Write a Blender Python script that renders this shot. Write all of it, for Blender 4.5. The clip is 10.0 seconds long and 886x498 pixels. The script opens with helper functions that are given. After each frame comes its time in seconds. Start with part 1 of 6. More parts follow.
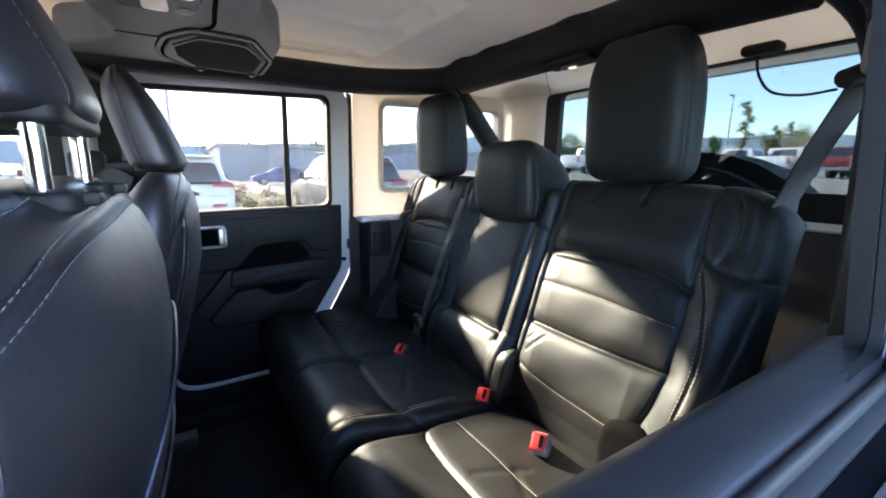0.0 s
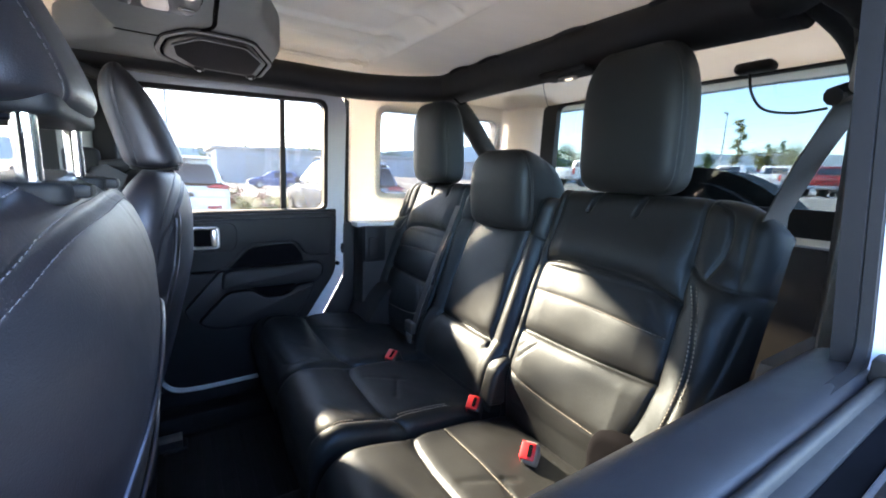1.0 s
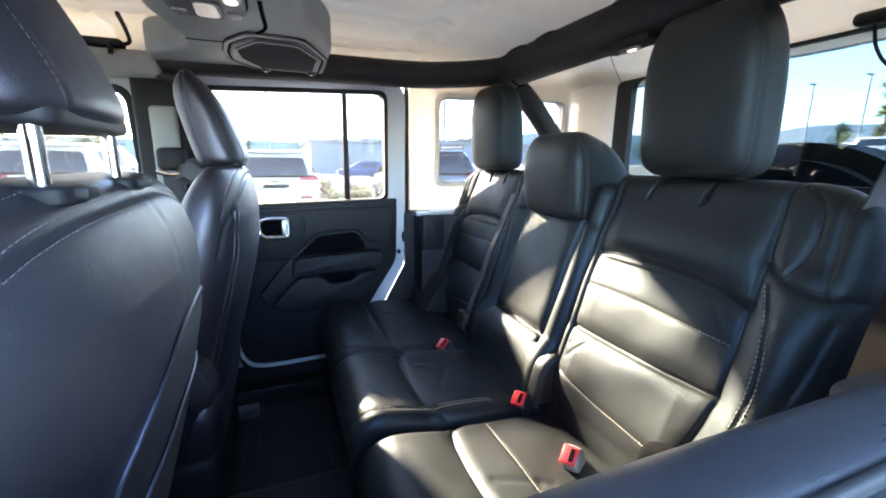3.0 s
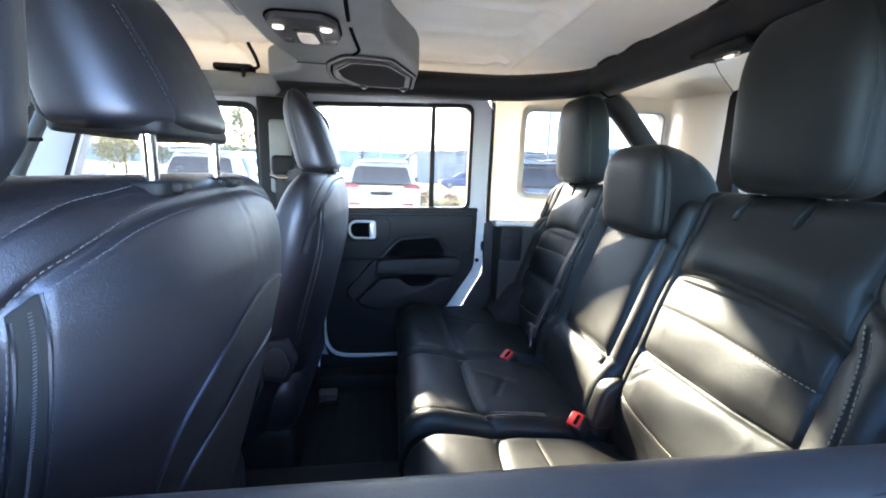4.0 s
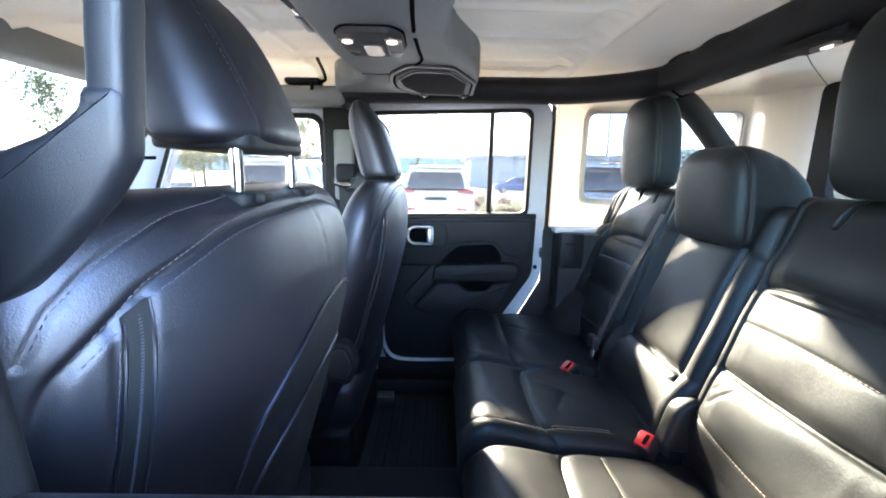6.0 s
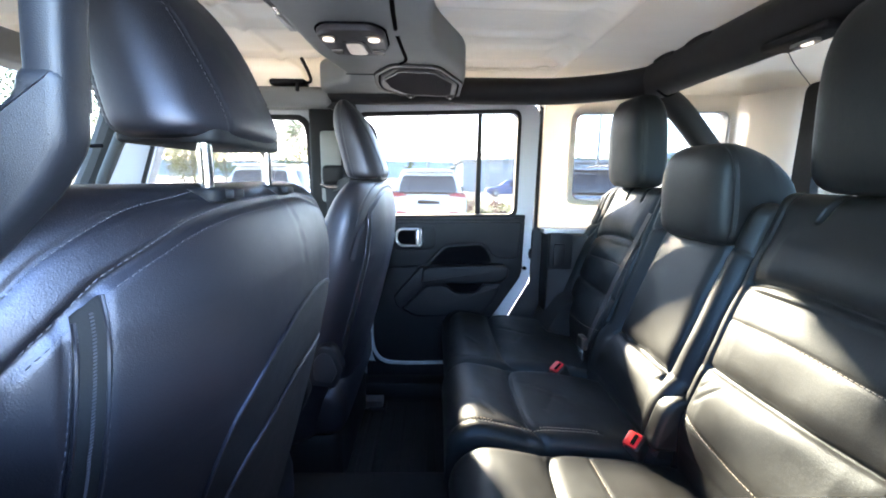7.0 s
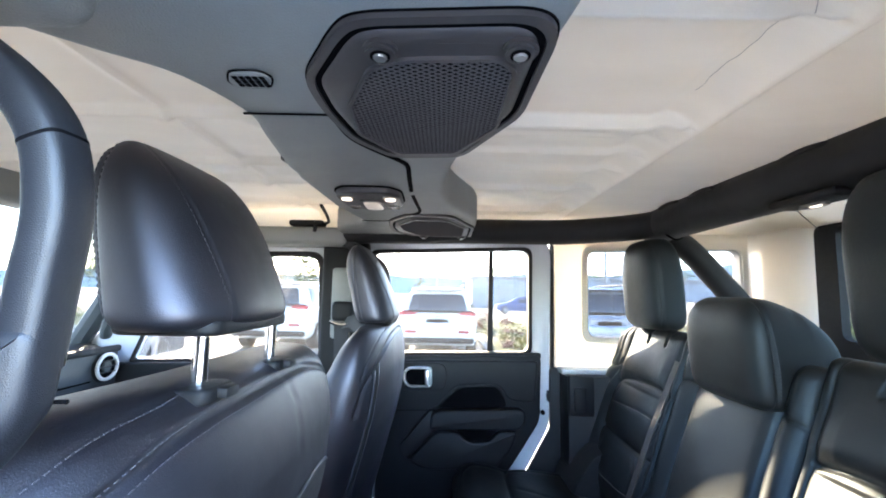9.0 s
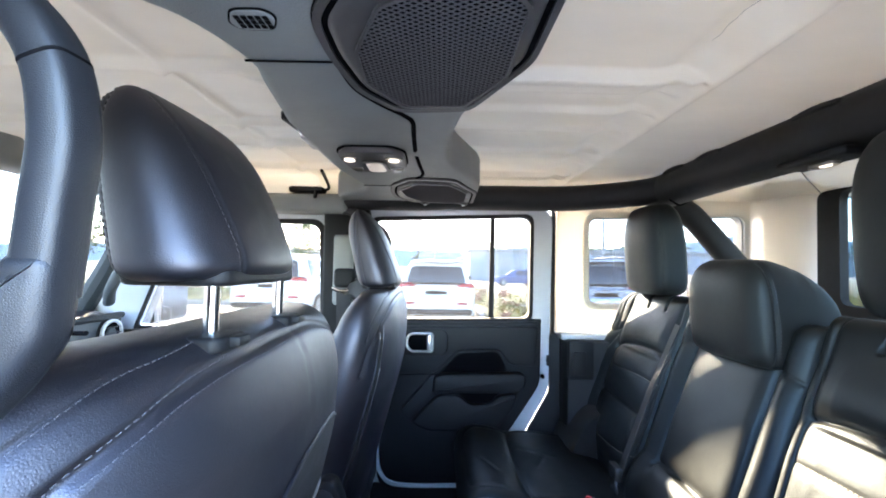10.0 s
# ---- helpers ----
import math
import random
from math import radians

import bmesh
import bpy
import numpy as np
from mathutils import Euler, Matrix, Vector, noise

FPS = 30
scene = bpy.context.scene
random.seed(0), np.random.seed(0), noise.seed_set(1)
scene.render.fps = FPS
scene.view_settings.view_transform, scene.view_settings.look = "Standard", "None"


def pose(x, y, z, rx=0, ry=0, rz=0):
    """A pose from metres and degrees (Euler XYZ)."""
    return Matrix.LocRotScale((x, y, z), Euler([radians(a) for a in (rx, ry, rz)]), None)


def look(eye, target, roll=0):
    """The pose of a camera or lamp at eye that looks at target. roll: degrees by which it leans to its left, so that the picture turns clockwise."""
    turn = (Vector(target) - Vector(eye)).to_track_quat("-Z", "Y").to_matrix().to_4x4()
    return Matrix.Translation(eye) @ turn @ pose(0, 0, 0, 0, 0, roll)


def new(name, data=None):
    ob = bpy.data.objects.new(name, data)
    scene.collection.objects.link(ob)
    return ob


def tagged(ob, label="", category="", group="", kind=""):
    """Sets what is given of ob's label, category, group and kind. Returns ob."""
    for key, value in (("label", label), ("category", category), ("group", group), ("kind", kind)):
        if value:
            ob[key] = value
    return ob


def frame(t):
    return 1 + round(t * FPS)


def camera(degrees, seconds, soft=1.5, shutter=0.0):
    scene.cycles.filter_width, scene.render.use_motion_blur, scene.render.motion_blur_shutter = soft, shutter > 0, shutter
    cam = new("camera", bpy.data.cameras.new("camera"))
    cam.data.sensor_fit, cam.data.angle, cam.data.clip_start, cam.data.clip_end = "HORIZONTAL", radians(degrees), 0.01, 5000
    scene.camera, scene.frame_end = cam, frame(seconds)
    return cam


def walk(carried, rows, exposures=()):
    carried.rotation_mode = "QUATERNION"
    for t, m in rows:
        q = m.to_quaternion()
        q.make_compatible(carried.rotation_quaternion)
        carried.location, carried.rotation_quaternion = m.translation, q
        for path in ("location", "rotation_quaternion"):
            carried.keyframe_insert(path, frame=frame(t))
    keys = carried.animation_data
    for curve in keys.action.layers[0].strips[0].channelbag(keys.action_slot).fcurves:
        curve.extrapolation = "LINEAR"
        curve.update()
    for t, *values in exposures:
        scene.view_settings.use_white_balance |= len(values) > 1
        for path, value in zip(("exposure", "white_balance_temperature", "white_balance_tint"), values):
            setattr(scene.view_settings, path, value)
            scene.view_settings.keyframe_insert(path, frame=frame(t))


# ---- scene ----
cam = camera(94.2, 10.0, 1.9)
PATH = [
    (0, (0.011, -0.777, 1.452), (1.055, 0.884, 1.065), 0.7),
    (0.5, (0.013, -0.776, 1.45), (1.108, 0.864, 1.115), 2.9),
    (1, (0.012, -0.779, 1.448), (1.081, 0.875, 1.1), 2.3),
    (1.5, (0.029, -0.78, 1.46), (1.097, 0.862, 1.059), -0.8),
    (2, (0.029, -0.777, 1.453), (1.055, 0.892, 1.05), 0.5),
    (2.2, (0.031, -0.776, 1.452), (1.076, 0.886, 1.071), -0.0),
    (3.5, (0.138, -0.822, 1.455), (0.574, 1.082, 1.025), 1.2),
    (4, (0.154, -0.84, 1.452), (0.424, 1.106, 1.077), 1.8),
    (4.5, (0.114, -0.841, 1.46), (0.18, 1.117, 1.057), 0.6),
    (5, (0.144, -0.832, 1.457), (0.24, 1.138, 1.127), 1.7),
    (5.2, (0.139, -0.835, 1.457), (0.146, 1.135, 1.117), 1.9),
    (6.3, (0.138, -0.832, 1.453), (0.162, 1.136, 1.094), 0.8),
    (6.5, (0.144, -0.827, 1.448), (0.205, 1.142, 1.103), 1.6),
    (7, (0.155, -0.825, 1.446), (0.202, 1.145, 1.107), 0.7),
    (7.5, (0.151, -0.8, 1.482), (0.157, 1.197, 1.589), 1.8),
    (8, (0.146, -0.786, 1.512), (0.151, 1.201, 1.737), 1.2),
    (8.5, (0.146, -0.788, 1.52), (0.14, 1.196, 1.767), 1.3),
    (9, (0.148, -0.787, 1.518), (0.142, 1.201, 1.733), 1.1),
    (9.5, (0.149, -0.786, 1.519), (0.151, 1.204, 1.713), 1.0),
    (10, (0.136, -0.78, 1.497), (0.142, 1.218, 1.582), 1.0),
]
EXPOSURES = [(0, 4.48, 6300, 19), (1.0, 4.86, 6250, 18), (2.2, 5.06, 6200, 17), (3.5, 5.26, 6080, 15), (7.0, 5.24, 6100, 15), (8.0, 5.29, 6250, 15), (10, 5.31, 6250, 15)]
walk(cam, [(t, look(eye, target, roll)) for t, eye, target, roll in PATH], EXPOSURES)

# world, sun, exposure
SUN = Vector((-0.316, 1.0, 0.448)).normalized()      # towards the sun
world = bpy.data.worlds.new("sky")
scene.world = world
world.use_nodes = True
wn = world.node_tree.nodes
sky = wn.new("ShaderNodeTexSky")
sky.sky_type = "NISHITA"
sky.sun_disc = False
sky.sun_elevation = math.asin(SUN.z)
sky.sun_rotation = math.atan2(SUN.x, SUN.y)
sky.air_density, sky.dust_density, sky.ozone_density = 1.0, 0.5, 2.0
wn["Background"].inputs[1].default_value = 0.15
world.node_tree.links.new(sky.outputs[0], wn["Background"].inputs[0])
sun = new("sun", bpy.data.lights.new("sun", "SUN"))
sun.data.energy, sun.data.angle, sun.data.color = 2.50, radians(2.0), (1.0, 0.83, 0.55)
sun.matrix_world = SUN.to_track_quat("Z", "Y").to_matrix().to_4x4()


# ---- materials ----
def material(name, colour, rough=0.5, metal=0.0, grain=0.0, scale=400.0, spots=0.0, spot_scale=6.0, second=None, voronoi=False,
             coat=0.0, spec=0.5, emit=0.0, sheen=0.0, stretch=None, through_light=0.0, wrinkle=0.0, tint=None):
    """Base colour with wear at two scales and a fine relief of real size."""
    m = bpy.data.materials.new(name)
    m.use_nodes = True
    n, l = m.node_tree.nodes, m.node_tree.links
    b = n["Principled BSDF"]
    b.inputs["Roughness"].default_value = rough
    b.inputs["Metallic"].default_value = metal
    b.inputs["Specular IOR Level"].default_value = spec
    b.inputs["Coat Weight"].default_value = coat
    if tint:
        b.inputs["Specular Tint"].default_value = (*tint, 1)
    b.inputs["Sheen Weight"].default_value = sheen
    co = n.new("ShaderNodeTexCoord")
    vec = co.outputs["Object"]
    if stretch:
        mp = n.new("ShaderNodeMapping")
        mp.inputs["Scale"].default_value = stretch
        l.new(vec, mp.inputs[0])
        vec = mp.outputs[0]
    big = n.new("ShaderNodeTexNoise")
    big.inputs["Scale"].default_value, big.inputs["Detail"].default_value = spot_scale, 6
    l.new(vec, big.inputs["Vector"])
    ramp = n.new("ShaderNodeValToRGB")
    dark = second or tuple(c * (1 - spots) for c in colour)
    ramp.color_ramp.elements[0].position, ramp.color_ramp.elements[1].position = 0.32, 0.68
    ramp.color_ramp.elements[0].color, ramp.color_ramp.elements[1].color = (*dark, 1), (*colour, 1)
    l.new(big.outputs["Fac"], ramp.inputs[0])
    l.new(ramp.outputs[0], b.inputs["Base Color"])
    rr = n.new("ShaderNodeMapRange")
    rr.inputs["To Min"].default_value, rr.inputs["To Max"].default_value = max(0.02, rough - 0.08), min(1, rough + 0.08)
    mid = n.new("ShaderNodeTexNoise")
    mid.inputs["Scale"].default_value, mid.inputs["Detail"].default_value = spot_scale * 5, 4
    l.new(vec, mid.inputs["Vector"])
    l.new(mid.outputs["Fac"], rr.inputs[0])
    l.new(rr.outputs[0], b.inputs["Roughness"])
    if grain:
        if voronoi:
            fine = n.new("ShaderNodeTexVoronoi")
            fine.inputs["Scale"].default_value = scale
            fine.feature = "DISTANCE_TO_EDGE"
            out = fine.outputs["Distance"]
        else:
            fine = n.new("ShaderNodeTexNoise")
            fine.inputs["Scale"].default_value, fine.inputs["Detail"].default_value = scale, 3
            out = fine.outputs["Fac"]
        l.new(vec, fine.inputs["Vector"])
        bump = n.new("ShaderNodeBump")
        bump.inputs["Strength"].default_value, bump.inputs["Distance"].default_value = grain, 0.001
        l.new(out, bump.inputs["Height"])
        l.new(bump.outputs[0], b.inputs["Normal"])
        if wrinkle:         # soft creases under the fine grain
            crease, slack = n.new("ShaderNodeTexNoise"), n.new("ShaderNodeBump")
            crease.inputs["Scale"].default_value, crease.inputs["Detail"].default_value, crease.inputs["Distortion"].default_value = 160, 3, 1.6
            slack.inputs["Strength"].default_value, slack.inputs["Distance"].default_value = wrinkle, 0.003
            l.new(vec, crease.inputs["Vector"])
            l.new(crease.outputs["Fac"], slack.inputs["Height"])
            l.new(slack.outputs[0], bump.inputs["Normal"])
    if through_light:       # translucency added so daylight brightens the hardtop from within
        tr, mx = n.new("ShaderNodeBsdfTranslucent"), n.new("ShaderNodeMixShader")
        tr.inputs[0].default_value = (*colour, 1)
        mx.inputs[0].default_value = through_light
        l.new(b.outputs[0], mx.inputs[1])
        l.new(tr.outputs[0], mx.inputs[2])
        l.new(mx.outputs[0], n["Material Output"].inputs[0])
    if emit:
        b.inputs["Emission Color"].default_value = (*colour, 1)
        b.inputs["Emission Strength"].default_value = emit
    return m


def glass(name, tint, gloss=0.03, dust=0.0):
    """A clear sheet: tinted see-through with a mirror sheen that grows at grazing sight, and a thin film of dust that scatters daylight."""
    m = bpy.data.materials.new(name)
    m.use_nodes = True
    n, l = m.node_tree.nodes, m.node_tree.links
    n.remove(n["Principled BSDF"])
    a, g, mix, f = n.new("ShaderNodeBsdfTransparent"), n.new("ShaderNodeBsdfGlossy"), n.new("ShaderNodeMixShader"), n.new("ShaderNodeLayerWeight")
    a.inputs[0].default_value = (*tint, 1)
    g.inputs["Roughness"].default_value = 0.01
    steep, level = n.new("ShaderNodeMath"), n.new("ShaderNodeMath")
    steep.operation, level.operation = "POWER", "MULTIPLY_ADD"
    steep.inputs[1].default_value = 5.0
    level.inputs[1].default_value, level.inputs[2].default_value = 0.9, gloss
    f.inputs[0].default_value = 0.5
    l.new(f.outputs["Facing"], steep.inputs[0])
    l.new(steep.outputs[0], level.inputs[0])
    l.new(level.outputs[0], mix.inputs[0])
    l.new(a.outputs[0], mix.inputs[1])
    l.new(g.outputs[0], mix.inputs[2])
    last = mix.outputs[0]
    if dust:
        film, over, spread, amount = n.new("ShaderNodeBsdfTranslucent"), n.new("ShaderNodeMixShader"), n.new("ShaderNodeTexNoise"), n.new("ShaderNodeMapRange")
        film.inputs[0].default_value = (0.86, 0.85, 0.83, 1)
        spread.inputs["Scale"].default_value, spread.inputs["Detail"].default_value = 7, 8
        co = n.new("ShaderNodeTexCoord")
        l.new(co.outputs["Object"], spread.inputs["Vector"])
        amount.inputs["To Min"].default_value, amount.inputs["To Max"].default_value = 0.6 * dust, 1.4 * dust
        l.new(spread.outputs["Fac"], amount.inputs[0])
        l.new(amount.outputs[0], over.inputs[0])
        l.new(last, over.inputs[1])
        l.new(film.outputs[0], over.inputs[2])
        last = over.outputs[0]
    l.new(last, n["Material Output"].inputs[0])
    return m


# Bluish specular tints put the sky's colour into the leather sheen.
LEATHER = material("black leather", (0.0105, 0.0107, 0.0105), 0.45, grain=0.26, scale=620, voronoi=True, spots=0.22, spot_scale=9, spec=0.38, wrinkle=0.09, tint=(0.68, 0.87, 1.0))
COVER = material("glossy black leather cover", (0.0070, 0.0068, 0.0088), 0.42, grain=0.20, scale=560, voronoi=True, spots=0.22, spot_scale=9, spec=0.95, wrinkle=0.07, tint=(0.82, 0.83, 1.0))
THREAD = material("pale thread", (0.23, 0.22, 0.195), 0.8, grain=0.5, scale=900, spots=0.2, spot_scale=60)
THREAD_BLACK = material("black thread", (0.030, 0.030, 0.038), 0.8, grain=0.5, scale=900, spots=0.2, spot_scale=60)
THREAD_DARK = material("grey thread", (0.085, 0.085, 0.10), 0.8, grain=0.5, scale=900, spots=0.2, spot_scale=60)
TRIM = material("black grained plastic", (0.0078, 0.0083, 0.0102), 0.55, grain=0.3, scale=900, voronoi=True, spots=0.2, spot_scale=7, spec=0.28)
CONSOLE = material("charcoal grained plastic", (0.235, 0.245, 0.243), 0.52, grain=0.7, scale=330, voronoi=True, spots=0.12, spot_scale=8)
PADDING = material("black foam cover", (0.0120, 0.0120, 0.0140), 0.60, grain=0.5, scale=700, spots=0.25, spot_scale=12, spec=0.32)
SILL = material("black door cap plastic", (0.018, 0.0185, 0.022), 0.42, grain=0.25, scale=900, voronoi=True, spots=0.2, spot_scale=8, spec=0.40)
HARDTOP = material("pale moulded roof fibre", (0.84, 0.79, 0.69), 0.7, grain=0.25, scale=300, spots=0.06, spot_scale=5, through_light=0.21)
LINER = material("grey white roof fibre", (0.76, 0.715, 0.64), 0.44, grain=0.35, scale=260, spots=0.10, spot_scale=4, stretch=(1.0, 3.0, 1.0), through_light=0.105)
# White paint greyed and blued so its colour carries the car's shaded look.
PAINT = material("white car paint toned to shade", (0.50, 0.53, 0.58), 0.22, coat=0.6, spots=0.03, spot_scale=3, spec=0.5)
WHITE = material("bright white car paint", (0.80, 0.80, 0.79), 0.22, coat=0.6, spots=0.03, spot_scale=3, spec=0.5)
CHROME = material("chrome", (0.82, 0.82, 0.83), 0.12, metal=1.0, spots=0.05, spot_scale=30)
CARPET = material("black carpet", (0.008, 0.008, 0.009), 0.95, grain=0.9, scale=600, spots=0.4, spot_scale=25)
RUBBER = material("black rubber", (0.012, 0.012, 0.013), 0.65, grain=0.2, scale=500, spots=0.2, spot_scale=20, spec=0.25)
WEBBING = material("dark belt webbing", (0.028, 0.029, 0.032), 0.7, grain=0.7, scale=800, spots=0.15, spot_scale=40, stretch=(1, 1, 0.15))
RED = material("red button plastic", (0.62, 0.02, 0.025), 0.35, spots=0.15, spot_scale=40)
GREYPLASTIC = material("grey buckle plastic", (0.17, 0.17, 0.17), 0.45, spots=0.2, spot_scale=40, grain=0.1)
BUCKLE = material("black buckle plastic", (0.02, 0.02, 0.02), 0.4, spots=0.2, spot_scale=40, grain=0.1)
FACIA = material("dark teal grey dashboard plastic", (0.022, 0.028, 0.032), 0.5, grain=0.3, scale=700, voronoi=True, spots=0.12, spot_scale=8)
POD = material("dark grey moulded plastic", (0.050, 0.048, 0.050), 0.42, grain=0.15, scale=900, voronoi=True, spots=0.12, spot_scale=9, tint=(1.0, 0.90, 0.92))
GRIP = material("black handle plastic", (0.012, 0.013, 0.017), 0.42, grain=0.25, scale=900, voronoi=True, spots=0.2, spot_scale=8, spec=0.42)
# Bluish grey base puts the sky's reflection into black moulding plastic.
MOULDING = material("sky-toned belt moulding", (0.075, 0.080, 0.092), 0.38, spots=0.15, spot_scale=14, grain=0.1, scale=600)
# Pale non-metal colour paints in the bright reflection of the chrome vent ring.
BRIGHT_RING = material("chrome with painted reflection", (0.62, 0.63, 0.64), 0.3, spots=0.08, spot_scale=40, spec=0.8)
DULL = material("dull steel", (0.30, 0.30, 0.31), 0.35, metal=1.0, spots=0.2, spot_scale=60)
HOLE = material("dark recess", (0.004, 0.004, 0.005), 0.9, spots=0.3, spot_scale=30, spec=0.02)
LENS = material("lamp lens", (0.20, 0.19, 0.175), 0.25, spots=0.1, spot_scale=60)
GLOWING_LENS = material("lit frosted lens", (0.55, 0.48, 0.40), 0.3, emit=0.018, spots=0.2, spot_scale=80)
BULB = material("lit lamp", (1.0, 0.88, 0.68), 0.3, emit=0.06, spots=0.05, spot_scale=60)
# Clear panes tinted grey only to dim the bright view outside.
CLEAR = glass("clear glass", (0.42, 0.425, 0.42), dust=0.004)
TINT = glass("tinted glass", (0.25, 0.275, 0.28))
SMOKE = glass("smoked glass", (0.37, 0.375, 0.38), dust=0.004)
SATIN = material("satin chrome", (0.88, 0.88, 0.89), 0.32, metal=1.0, spots=0.05, spot_scale=30)
SEAL = material("pale grey window seal", (0.42, 0.41, 0.39), 0.6, spots=0.15, spot_scale=20)
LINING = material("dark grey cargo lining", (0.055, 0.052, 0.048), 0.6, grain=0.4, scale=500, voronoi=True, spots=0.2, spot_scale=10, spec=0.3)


# ---- mesh helpers ----
def mesh_of(name, verts, faces, mat, parent=None, label="", smooth=True, normals=None):
    me = bpy.data.meshes.new(name)
    me.from_pydata([tuple(map(float, v)) for v in verts], [], faces)
    me.validate()
    me.materials.append(mat)
    if smooth:
        me.shade_smooth()
    if normals is not None:
        me.normals_split_custom_set_from_vertices([tuple(map(float, v)) for v in normals])
    ob = new(name, me)
    if parent is not None:
        ob.parent = parent
        ob.matrix_parent_inverse = parent.matrix_basis.inverted()
    if label:
        ob["label"] = label
    return ob


def part(name, bm, mat, parent=None, label="", smooth=True, sharp=35):
    bmesh.ops.recalc_face_normals(bm, faces=bm.faces[:])
    me = bpy.data.meshes.new(name)
    bm.to_mesh(me)
    bm.free()
    me.materials.append(mat)
    if smooth:
        me.shade_smooth()
        me.set_sharp_from_angle(angle=radians(sharp))
    ob = new(name, me)
    if parent is not None:
        ob.parent = parent
        ob.matrix_parent_inverse = parent.matrix_basis.inverted()
    if label:
        ob["label"] = label
    return ob


def thing(name, at, label, category, group="", kind=""):
    ob = new(name)
    ob.empty_display_size = 0.05
    ob.matrix_basis = Matrix.Translation(at)
    return tagged(ob, label, category, group, kind)


def box(x0, x1, y0, y1, z0, z1, bevel=0.004, seg=2, turn=None):
    bm = bmesh.new()
    bmesh.ops.create_cube(bm, size=1)
    for v in bm.verts:
        v.co = ((x0 + x1) / 2 + v.co.x * (x1 - x0), (y0 + y1) / 2 + v.co.y * (y1 - y0), (z0 + z1) / 2 + v.co.z * (z1 - z0))
    if bevel:
        bmesh.ops.bevel(bm, geom=bm.edges[:], offset=bevel, segments=seg, affect="EDGES", profile=0.5)
    if turn is not None:
        bmesh.ops.transform(bm, matrix=turn, verts=bm.verts[:])
    return bm


def rounded(points, radius, n=5):
    """The outline with its corners rounded; radius may be one number or one for each corner."""
    out = []
    rs = radius if isinstance(radius, (list, tuple)) else [radius] * len(points)
    for i, p in enumerate(points):
        p, a, b = Vector(p), Vector(points[i - 1]), Vector(points[(i + 1) % len(points)])
        r = rs[i]
        if r <= 0:
            out.append(tuple(p))
            continue
        da, db = (a - p), (b - p)
        la, lb = min(r, da.length * 0.48), min(r, db.length * 0.48)
        s, e = p + da.normalized() * la, p + db.normalized() * lb
        for k in range(n + 1):
            t = k / n
            out.append(tuple((1 - t) ** 2 * s + 2 * t * (1 - t) * p + t * t * e))
    return out


def plate(outer, holes, place, d0, d1):
    """A sheet with openings: outlines in (a, b), thickness from d0 to d1, set in the world by place(a, b, d)."""
    from mathutils import geometry
    loops = [[Vector((p[0], p[1], 0)) for p in loop] for loop in [outer, *holes]]
    flat = [p for loop in loops for p in loop]
    tris = geometry.tessellate_polygon(loops)
    bm = bmesh.new()
    lo = [bm.verts.new(place(p.x, p.y, d0)) for p in flat]
    hi = [bm.verts.new(place(p.x, p.y, d1)) for p in flat]
    for t in tris:
        for vs in (lo, hi):
            try:
                bm.faces.new([vs[i] for i in t])
            except ValueError:
                pass
    k = 0
    for loop in loops:
        n = len(loop)
        for i in range(n):
            j = (i + 1) % n
            bm.faces.new([lo[k + i], lo[k + j], hi[k + j], hi[k + i]])
        k += n
    return bm


def slab(outline, place, d0, d1, bevel=0.003, seg=2):
    """A solid outline with softened rims."""
    bm = bmesh.new()
    lo = [bm.verts.new(place(a, b, d0)) for a, b in outline]
    hi = [bm.verts.new(place(a, b, d1)) for a, b in outline]
    f0, f1 = bm.faces.new(lo), bm.faces.new(hi)
    n = len(outline)
    for i in range(n):
        bm.faces.new([lo[i], lo[(i + 1) % n], hi[(i + 1) % n], hi[i]])
    bmesh.ops.recalc_face_normals(bm, faces=bm.faces[:])
    if bevel:
        rim = [e for e in bm.edges if (f0 in e.link_faces or f1 in e.link_faces)]
        bmesh.ops.bevel(bm, geom=rim, offset=bevel, segments=seg, affect="EDGES", profile=0.5)
    return bm


def flat_z(a, b, d):
    return (a, b, d)


def face_x(a, b, d):
    return (d, a, b)


def smooth_line(points, n=8):
    """Catmull-Rom through the points."""
    pts = [Vector(p) for p in points]
    pts = [2 * pts[0] - pts[1], *pts, 2 * pts[-1] - pts[-2]]
    out = []
    for i in range(1, len(pts) - 2):
        a, b, c, d = pts[i - 1:i + 3]
        for k in range(n):
            t = k / n
            out.append(0.5 * (2 * b + (c - a) * t + (2 * a - 5 * b + 4 * c - d) * t * t + (3 * b - a - 3 * c + d) * t ** 3))
    out.append(pts[-2])
    return out


